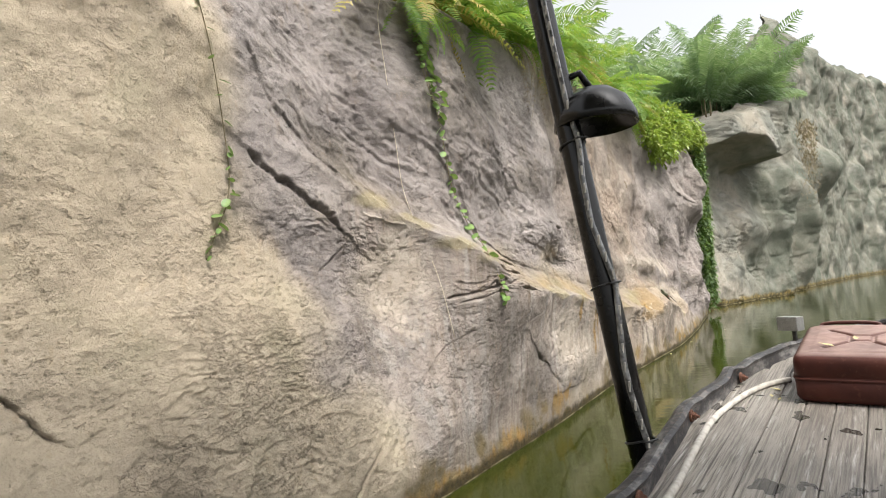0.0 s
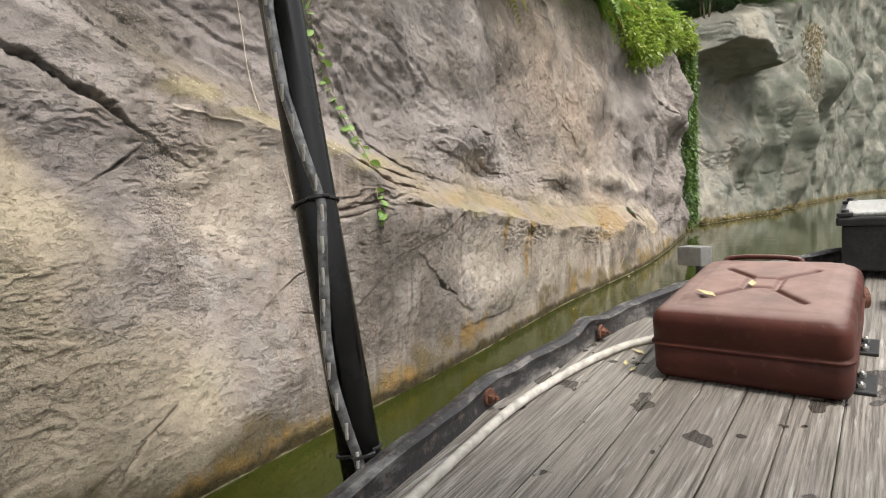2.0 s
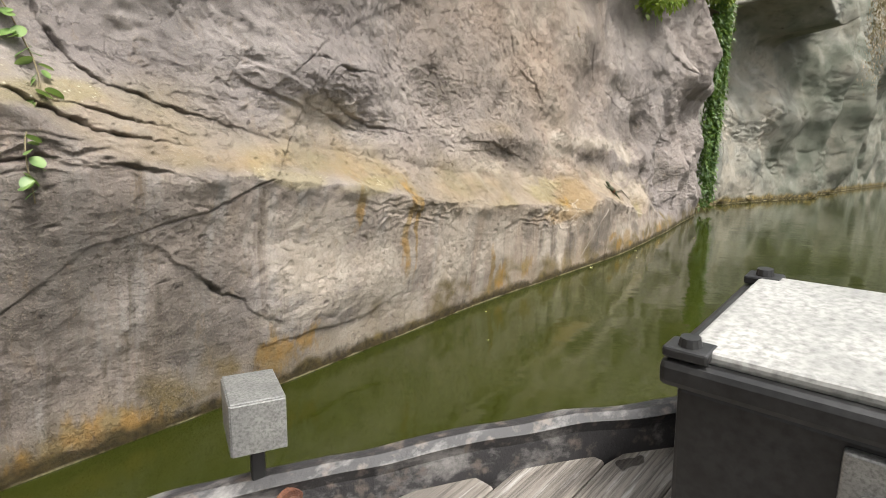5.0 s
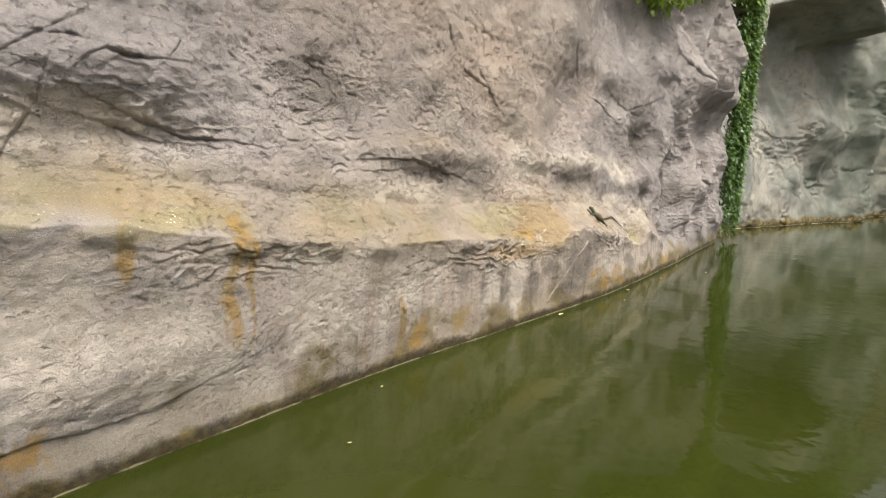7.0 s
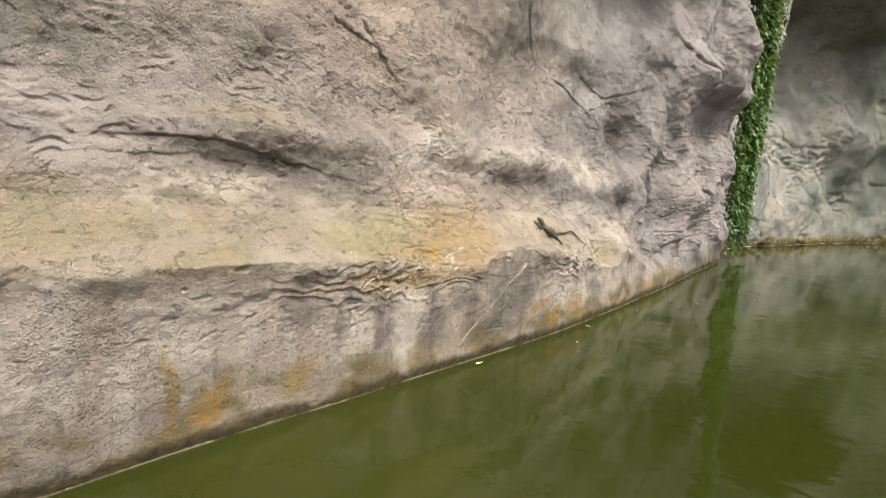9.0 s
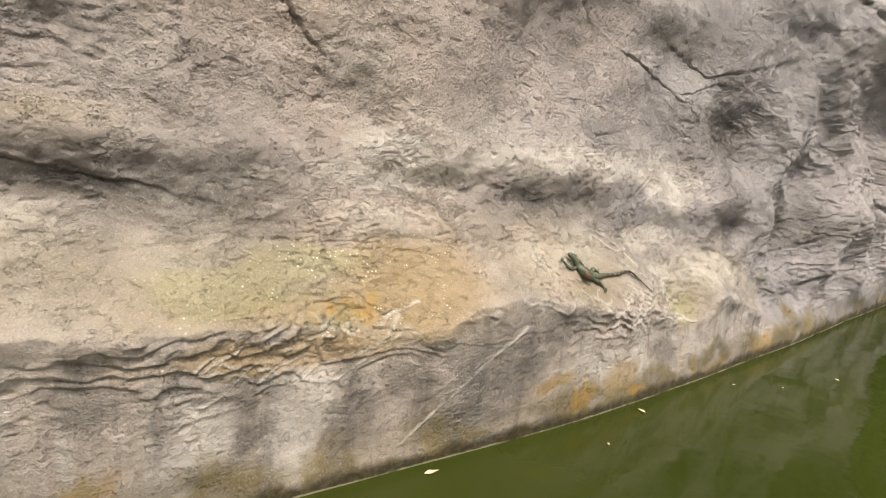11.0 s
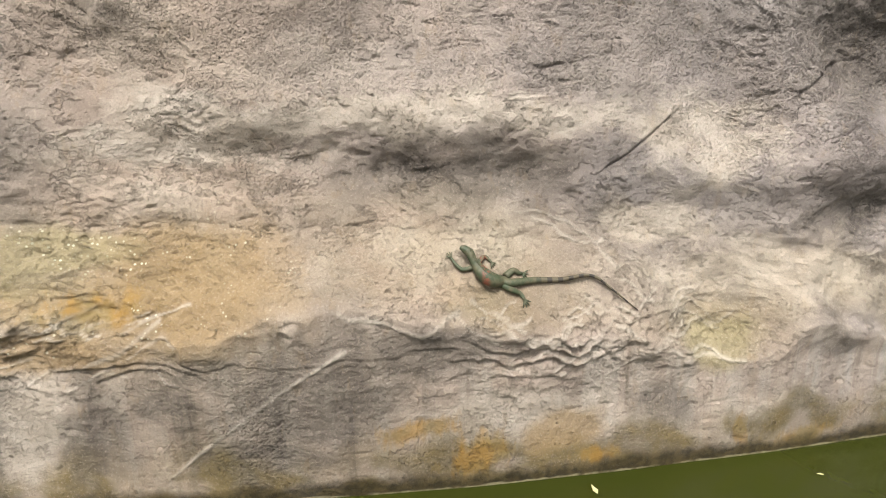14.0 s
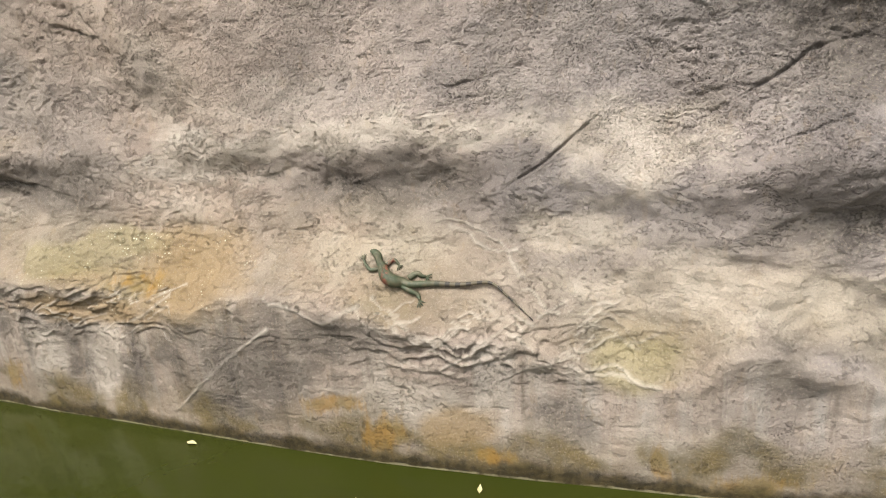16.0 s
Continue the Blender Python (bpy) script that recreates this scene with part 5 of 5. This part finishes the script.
def build_fern(s, n, z, fronds, count, size, label, lean=0.0, category="fern", name="fern", spread=(-120, 120), part_name="frond"):
    """A clump of fronds that spring from one crown and lean out over the edge."""
    out_turn = math.degrees(math.atan2(OUT.y, OUT.x))
    clump = empty(name, Matrix.Translation(place(s, n, z)), label, category, "plants on the cliff")
    for k in range(count):
        turn = out_turn + spread[0] + (spread[1] - spread[0]) * (k + rnd.uniform(0.1, 0.9)) / count
        scale = size * rnd.uniform(0.7, 1.15)
        m = pose(0, 0, 0, rnd.uniform(-15, 15), rnd.uniform(-25, 15) + lean, turn) @ Matrix.Diagonal((scale, scale, scale, 1))
        shared(part_name, rnd.choice(fronds), m, clump)
    return clump


def cliff_top(s):
    return float(np.interp(s, *CLIFF_TOP))


FERN_LABEL = "bright green sword fern growing on the cliff edge"
for k in range(40):
    s = 0.4 + 7.3 * (k + rnd.uniform(0.0, 0.9)) / 40
    n = float(cliff(np.array([s]), np.array([cliff_top(s) - 0.2]))[0][0])
    build_fern(s, n - rnd.uniform(0.15, 0.55), cliff_top(s) + rnd.uniform(-0.08, 0.10), FERN_FRONDS if k % 6 else YELLOW_FRONDS, rnd.randint(9, 13), rnd.uniform(0.95, 1.5), FERN_LABEL if k % 6 else "yellowing fern on the cliff edge", rnd.uniform(-5, 15))
for k in range(16):
    s = 1.6 + 8.4 * (k + rnd.uniform(0.0, 0.9)) / 16
    build_fern(s, rnd.uniform(-2.0, -1.1), cliff_top(s) + 0.05, FERN_FRONDS, 12, rnd.uniform(1.2, 1.7), "tall green fern behind the cliff edge", -18)
for s, size in ((1.95, 0.8), (2.15, 0.7), (3.7, 0.7), (4.2, 0.6)):
    n = float(cliff(np.array([s]), np.array([cliff_top(s) - 0.2]))[0][0])
    build_fern(s, n - 0.10, cliff_top(s) - 0.06, DEAD_FRONDS, 5, size, "dead brown fern fronds hanging over the edge", 35, spread=(-50, 50))
# small ferns rooted on the face itself
for s, z, size in ((0.25, 3.25, 0.8), (0.32, 3.15, 0.6)):
    n = float(cliff(np.array([s]), np.array([z]))[0][0])
    build_fern(s, n - 0.02, z, FERN_FRONDS, 5, size, "small fern rooted in the rock face", 45, spread=(-60, 60))


for s, z, size in ((5.15, 2.95, 0.40), (5.75, 2.62, 0.45)):
    n = float(cliff(np.array([s]), np.array([z]))[0][0])
    build_fern(s, n - 0.01, z, DEAD_FRONDS, 4, size, "small withered fern rooted in the rock face", 55, spread=(-80, 80))


def build_palm(s, n, z, size, count, label):
    palm = build_fern(s, n, z, PALM_FRONDS, count, size, label, -25, "palm", "palm", (-180, 180))
    bm = bmesh.new()
    for k in range(5):
        a = k * 1.3
        foot = Vector((0.10 * math.cos(a), 0.10 * math.sin(a), -0.25))
        add_tube(bm, [foot, foot + Vector((0.03 * math.cos(a), 0.03 * math.sin(a), 0.35)), Vector((0.02 * math.cos(a), 0.02 * math.sin(a), 0.75 * size))], [0.022, 0.018, 0.012], 7)
    part("stem", bm, STEM, palm, smooth=True)
    return palm


for s, n, z, size, count in ((15.0, -0.6, 5.85, 1.2, 14), (17.6, 0.2, 6.1, 1.1, 14), (14.2, -2.4, 5.4, 1.15, 13), (15.4, -1.2, 5.8, 1.2, 14), (16.3, -0.5, 5.95, 1.3, 15), (17.2, -0.2, 6.0, 1.25, 14), (18.1, 0.0, 6.1, 1.2, 13), (19.2, 0.3, 6.2, 1.2, 12), (13.0, -3.0, 4.6, 1.2, 12), (16.8, -2.2, 6.1, 1.7, 14), (18.8, -2.0, 6.3, 1.8, 14)):
    build_palm(s, n, z, 1.22 * size, count + 3, "clump of green feather palm on the far cliff")
for s, n, size in ((5.2, -2.2, 1.3), (7.4, -2.0, 1.35), (9.2, -2.2, 1.4), (10.8, -2.4, 1.3), (8.2, -1.3, 1.0), (6.3, -1.5, 1.0)):
    build_palm(s, n, cliff_top(s) + 0.1, size, 12, "feather palm with arching fronds behind the ferns")


def leaf_bmesh(bm, p, out, up, length, width, bend=0.25):
    """One pointed leaf with a folded midrib."""
    side = out.cross(up).normalized()
    q = [p, p + out * length * 0.35 + side * width * 0.5 + up * length * 0.05, p + out * length * 0.4 - up * length * 0.03, p + out * length * 0.35 - side * width * 0.5 + up * length * 0.05, p + out * length - up * length * bend]
    v = [bm.verts.new(c) for c in q]
    bm.faces.new((v[0], v[1], v[2]))
    bm.faces.new((v[0], v[2], v[3]))
    bm.faces.new((v[1], v[4], v[2]))
    bm.faces.new((v[3], v[2], v[4]))


def round_leaf_mesh(name, length, material):
    bm = bmesh.new()
    rim = [bm.verts.new((length * (0.5 - 0.5 * math.cos(a)) * 1.05, length * 0.42 * math.sin(a), -0.10 * length * (0.5 - 0.5 * math.cos(a)) ** 2 + 0.04 * length * abs(math.sin(a)))) for a in (2 * math.pi * k / 14 for k in range(14))]
    mid = bm.verts.new((length * 0.5, 0, -0.03 * length))
    for k in range(14):
        bm.faces.new((rim[k], rim[(k + 1) % 14], mid))
    me = bpy.data.meshes.new(name)
    bm.to_mesh(me)
    bm.free()
    me.polygons.foreach_set("use_smooth", np.ones(len(me.polygons), bool))
    me.materials.append(material)
    return me


ROUND_LEAF = round_leaf_mesh("round_leaf", 0.055, VINE_LEAF)


def build_vine(points, count, size, label, spread=0.03, off=0.035):
    """A creeper that hangs down the rock face: a thin stem with single leaves."""
    line = []
    for s, z in points:
        line.append((s, z))
    s, z = np.array([p[0] for p in line]), np.array([p[1] for p in line])
    n = cliff(s, z)[0]
    pts = curve_points([place(a, float(b) + off, c) for a, b, c in zip(s, n, z)], 60)
    root = pts[0].copy()
    vine = empty("hanging_vine", Matrix.Translation(root), label, "vine", "vines on the cliff")
    bm = bmesh.new()
    add_tube(bm, [p - root + Vector((0, 0, 0)) for p in pts], 0.0028, 5)
    part("stem", bm, STEM, vine, smooth=True)
    for k in range(count):
        f = (k + rnd.uniform(0.1, 0.9)) / count * 58
        p = pts[int(f)].lerp(pts[int(f) + 1], f - int(f)) - root
        p = p + ALONG * rnd.uniform(-spread, spread) * 0.5 + OUT * rnd.uniform(0, spread * 0.5)
        turn = math.degrees(math.atan2(OUT.y, OUT.x)) + rnd.choice((-70, 70)) + rnd.uniform(-40, 40)
        sc = size * rnd.uniform(0.6, 1.2)
        m = Matrix.Translation(p) @ pose(0, 0, 0, rnd.uniform(-30, 30), rnd.uniform(5, 60), turn) @ Matrix.Diagonal((sc, sc, sc, 1))
        shared("leaf", ROUND_LEAF, m, vine)
    return vine


build_vine([(0.29, 3.3), (0.29, 3.1), (0.32, 2.75), (0.34, 2.29), (0.41, 1.89), (0.52, 1.60), (0.54, 1.40), (0.45, 1.20), (0.45, 1.0)], 72, 1.0, "creeper with round green leaves hanging down the rock", 0.03, 0.02)
build_vine([(0.27, 3.3), (0.30, 3.1), (0.30, 2.8), (0.33, 2.35)], 70, 1.15, "short creeper with round green leaves on the rock", 0.14, 0.02)
build_vine([(-1.40, 2.75), (-1.36, 2.30), (-1.28, 1.81), (-1.29, 1.62), (-1.35, 1.50), (-1.43, 1.35)], 26, 0.8, "thin creeper with sparse green leaves on tan rock", 0.03, 0.015)
build_vine([(-2.22, 2.7), (-2.21, 2.15), (-2.22, 1.86), (-2.22, 1.59), (-2.21, 1.41), (-2.20, 1.11)], 36, 1.1, "creeper with green leaves on the tan rock", 0.03, 0.02)


def build_root(points, radius, label):
    s, z = np.array([p[0] for p in points]), np.array([p[1] for p in points])
    n = cliff(s, z)[0]
    bm = bmesh.new()
    add_tube(bm, curve_points([place(a, float(b) + 0.02, c) for a, b, c in zip(s, n, z)], 40), radius, 5)
    return tagged(part("hanging_root", bm, ROOT, None, smooth=True), label, "root", "roots on the cliff")


build_root([(0.08, 3.28), (0.05, 3.05), (-0.02, 2.6), (0.0, 2.1), (0.0, 1.75), (0.02, 1.25), (0.05, 0.85)], 0.0025, "thin pale root hanging down the rock")
build_root([(3.45, 3.85), (3.6, 3.65), (3.9, 3.45), (4.25, 3.30)], 0.012, "pale dead stalk hanging over the edge")
build_root([(3.3, 3.8), (3.42, 3.62), (3.75, 3.45)], 0.010, "pale dead stalk hanging over the edge")


def build_leaf_mass(name, label, category, count, spot, material, length, width):
    """Very many small leaves over a volume given by spot(random) -> place and outward way."""
    verts, faces = np.zeros((count * 5, 3)), []
    for k in range(count):
        p, out = spot(rnd)
        out = (out + Vector((rnd.uniform(-1, 1), rnd.uniform(-1, 1), rnd.uniform(-1.2, 0.5))) * 0.9).normalized()
        up = Vector((rnd.uniform(-0.5, 0.5), rnd.uniform(-0.5, 0.5), 1)).normalized()
        side = out.cross(up).normalized()
        ln, wd = length * rnd.uniform(0.6, 1.3), width * rnd.uniform(0.7, 1.2)
        b = k * 5
        verts[b:b + 5] = [p, p + out * ln * 0.4 + side * wd * 0.5, p + out * ln * 0.45 - up * ln * 0.04, p + out * ln * 0.4 - side * wd * 0.5, p + out * ln - up * ln * 0.25]
        faces += [(b, b + 1, b + 2), (b, b + 2, b + 3), (b + 1, b + 4, b + 2), (b + 3, b + 2, b + 4)]
    me = bpy.data.meshes.new(name)
    me.from_pydata(verts.tolist(), [], faces)
    me.materials.append(material)
    return tagged(new(name, me), label, category, kind="stuff")


BUSH_LOBES = []
for k in range(150):
    s = rnd.uniform(7.3, 12.2)
    low = float(np.interp(s, [7.3, 7.7, 8.3, 9.0, 10.4, 12.2], [3.90, 3.62, 3.50, 3.78, 4.2, 4.35]))
    z = rnd.uniform(low, 4.65) if rnd.random() < 0.8 else low - rnd.uniform(0, 0.15)
    BUSH_LOBES.append((s, -0.62 + 0.25 * (4.3 - z) + rnd.uniform(-0.18, 0.18) + 0.05 * (s - 7.3), z, rnd.uniform(0.10, 0.27)))


def bush_spot(r):
    s, n, z, size = r.choice(BUSH_LOBES)
    d = Vector((r.gauss(0, 1), r.gauss(0, 1), r.gauss(0, 1))).normalized()
    q = size * r.uniform(0.2, 1.0) ** 0.5 * (1 + 0.25 * noise.noise(d * 3 + Vector((s, n, z))))
    return place(s, n, z) + Vector((d.x * q, d.y * q, d.z * q * 0.8)), d


build_leaf_mass("climbing_bush", "yellow-green small-leaved creeper bush draped over the cliff end", "bush", 9000, bush_spot, BUSH_LEAF, 0.095, 0.056)
HANGS = [(11.85 + 1.0 * rnd.random(), -0.62 + 0.22 * rnd.random(), 0.1 + 1.4 * rnd.random() ** 2) for k in range(60)]


def curtain_spot(r):
    s, n, low = r.choice(HANGS)
    f = r.random()
    z = low + (4.3 - low) * f
    narrow = 0.65 + 0.35 * f
    s = 12.25 + (s - 12.3) * narrow + 0.06 * math.sin(z * 3 + s * 9)
    return place(s + r.uniform(-0.05, 0.05), n + r.uniform(-0.06, 0.06), z), OUT * 0.8 + Vector((0, 0, -0.5))


build_leaf_mass("hanging_creeper", "dense green creeper hanging from the cliff end to the water", "creeper", 9000, curtain_spot, CURTAIN_LEAF, 0.075, 0.05)
FAR_HANGS = [(20.9 + 1.6 * rnd.random(), 1.3 + 0.4 * rnd.random(), 2.6 + 2.0 * rnd.random()) for k in range(16)]


def far_spot(r):
    s, n, low = r.choice(FAR_HANGS)
    z = low + (6.4 - low) * r.random() ** 0.5
    return place(s + 0.45 * math.sin(z * 1.3 + s * 5) + r.gauss(0, 0.09), n + r.gauss(0, 0.08), z), Vector((0, 0, -1)) + OUT * 0.3


build_leaf_mass("dry_creeper", "thin dry creeper strands hanging from the far cliff", "creeper", 1500, far_spot, DEAD, 0.09, 0.03)

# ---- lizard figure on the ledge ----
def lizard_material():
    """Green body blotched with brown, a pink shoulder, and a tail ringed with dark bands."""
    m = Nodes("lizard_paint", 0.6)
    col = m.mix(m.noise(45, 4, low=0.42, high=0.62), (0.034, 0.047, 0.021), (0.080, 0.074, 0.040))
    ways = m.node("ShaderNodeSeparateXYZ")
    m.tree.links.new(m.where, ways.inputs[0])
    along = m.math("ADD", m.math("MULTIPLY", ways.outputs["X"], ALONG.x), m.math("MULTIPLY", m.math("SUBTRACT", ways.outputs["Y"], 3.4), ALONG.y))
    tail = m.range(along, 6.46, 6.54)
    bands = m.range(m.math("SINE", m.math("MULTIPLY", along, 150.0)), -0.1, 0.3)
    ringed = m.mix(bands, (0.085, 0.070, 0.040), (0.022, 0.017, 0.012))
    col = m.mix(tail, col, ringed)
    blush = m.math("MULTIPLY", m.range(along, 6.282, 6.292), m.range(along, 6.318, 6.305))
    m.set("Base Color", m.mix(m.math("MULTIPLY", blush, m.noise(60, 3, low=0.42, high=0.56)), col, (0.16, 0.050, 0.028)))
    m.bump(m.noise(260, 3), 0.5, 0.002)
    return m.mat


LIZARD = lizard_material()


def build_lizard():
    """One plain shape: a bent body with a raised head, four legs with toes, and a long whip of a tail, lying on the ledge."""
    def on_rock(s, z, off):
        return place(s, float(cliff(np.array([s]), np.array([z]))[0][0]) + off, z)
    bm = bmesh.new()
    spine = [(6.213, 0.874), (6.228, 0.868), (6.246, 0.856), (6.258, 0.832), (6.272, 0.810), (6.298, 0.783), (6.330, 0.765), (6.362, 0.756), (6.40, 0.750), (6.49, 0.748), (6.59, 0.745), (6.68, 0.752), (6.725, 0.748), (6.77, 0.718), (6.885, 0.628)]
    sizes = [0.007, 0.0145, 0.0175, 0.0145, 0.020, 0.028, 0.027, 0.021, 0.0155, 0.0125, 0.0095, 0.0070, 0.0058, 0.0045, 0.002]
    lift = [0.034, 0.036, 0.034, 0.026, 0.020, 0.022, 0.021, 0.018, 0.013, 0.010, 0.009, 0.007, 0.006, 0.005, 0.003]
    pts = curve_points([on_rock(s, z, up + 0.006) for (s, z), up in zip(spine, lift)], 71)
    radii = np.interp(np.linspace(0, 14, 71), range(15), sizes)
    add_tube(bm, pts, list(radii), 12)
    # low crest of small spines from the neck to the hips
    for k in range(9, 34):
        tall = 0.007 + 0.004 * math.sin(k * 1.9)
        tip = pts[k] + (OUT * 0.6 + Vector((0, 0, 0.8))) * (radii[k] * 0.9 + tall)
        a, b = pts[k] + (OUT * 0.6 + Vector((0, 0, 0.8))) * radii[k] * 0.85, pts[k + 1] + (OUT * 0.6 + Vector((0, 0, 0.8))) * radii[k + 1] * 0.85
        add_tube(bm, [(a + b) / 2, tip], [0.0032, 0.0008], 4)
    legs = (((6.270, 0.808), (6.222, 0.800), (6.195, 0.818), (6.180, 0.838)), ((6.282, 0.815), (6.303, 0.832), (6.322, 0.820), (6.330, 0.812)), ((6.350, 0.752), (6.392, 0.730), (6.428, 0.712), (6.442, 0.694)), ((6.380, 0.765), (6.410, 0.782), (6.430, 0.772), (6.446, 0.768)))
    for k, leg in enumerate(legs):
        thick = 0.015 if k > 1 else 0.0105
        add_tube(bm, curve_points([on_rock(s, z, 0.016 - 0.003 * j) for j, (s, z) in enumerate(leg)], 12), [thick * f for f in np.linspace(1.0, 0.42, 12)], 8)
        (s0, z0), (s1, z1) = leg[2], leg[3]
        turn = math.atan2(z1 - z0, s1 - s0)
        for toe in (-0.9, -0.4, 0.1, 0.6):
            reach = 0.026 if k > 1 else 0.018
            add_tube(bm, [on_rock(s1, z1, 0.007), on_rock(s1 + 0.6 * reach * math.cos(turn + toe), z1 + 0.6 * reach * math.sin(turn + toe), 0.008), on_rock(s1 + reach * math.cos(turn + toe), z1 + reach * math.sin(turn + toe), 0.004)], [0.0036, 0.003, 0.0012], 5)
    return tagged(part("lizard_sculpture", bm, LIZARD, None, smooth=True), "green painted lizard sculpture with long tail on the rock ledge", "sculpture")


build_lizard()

# ---- fallen leaves ----
DRY_LEAF = plain("fallen_leaf", (0.50, 0.42, 0.20), (0.62, 0.58, 0.36), 30, 0.6)


def build_fallen_leaf(m, length, label, material=DRY_LEAF):
    bm = bmesh.new()
    leaf_bmesh(bm, Vector((-length / 2, 0, 0.004)), Vector((1, 0, 0)), Vector((0, 0, 1)), length, length * 0.42, -0.06)
    ob = part("fallen_leaf", bm, material)
    ob.matrix_world = m
    return tagged(ob, label, "leaf", "fallen leaves")


def on_deck(u, v, turn, up=0.0):
    return BOAT_POSE @ Matrix.Translation((u, v, deck_z(u) + up)) @ pose(0, 0, 0, 0, -5.7, turn)


build_fallen_leaf(on_deck(0.42, -0.187, 70), 0.045, "pale yellow fallen leaf on the deck")
build_fallen_leaf(on_deck(0.34, -0.185, 20), 0.03, "yellow fallen leaf on the deck")
build_fallen_leaf(on_deck(0.31, -0.215, -10), 0.03, "grey-green fallen leaf on the deck")
build_fallen_leaf(on_deck(0.35, -0.205, 110), 0.025, "small brown fallen leaf on the deck", STEM)
build_fallen_leaf(on_deck(0.40, -0.36, 60, 0.171), 0.06, "pale fallen leaf on the jerry can")
build_fallen_leaf(on_deck(0.50, -0.44, 10, 0.173), 0.045, "yellow fallen leaf on the jerry can")
for s, n, size in ((5.32, 0.27, 0.07), (6.70, 0.22, 0.05), (6.25, 0.40, 0.025), (7.6, 0.2, 0.03), (8.45, 0.42, 0.05), (7.9, 0.35, 0.02), (3.2, 0.42, 0.03), (2.7, 0.8, 0.025)):
    build_fallen_leaf(Matrix.Translation(place(s, n, 0.001)) @ pose(0, 0, 0, 0, 0, s * 77), size, "pale fallen leaf floating on the water")
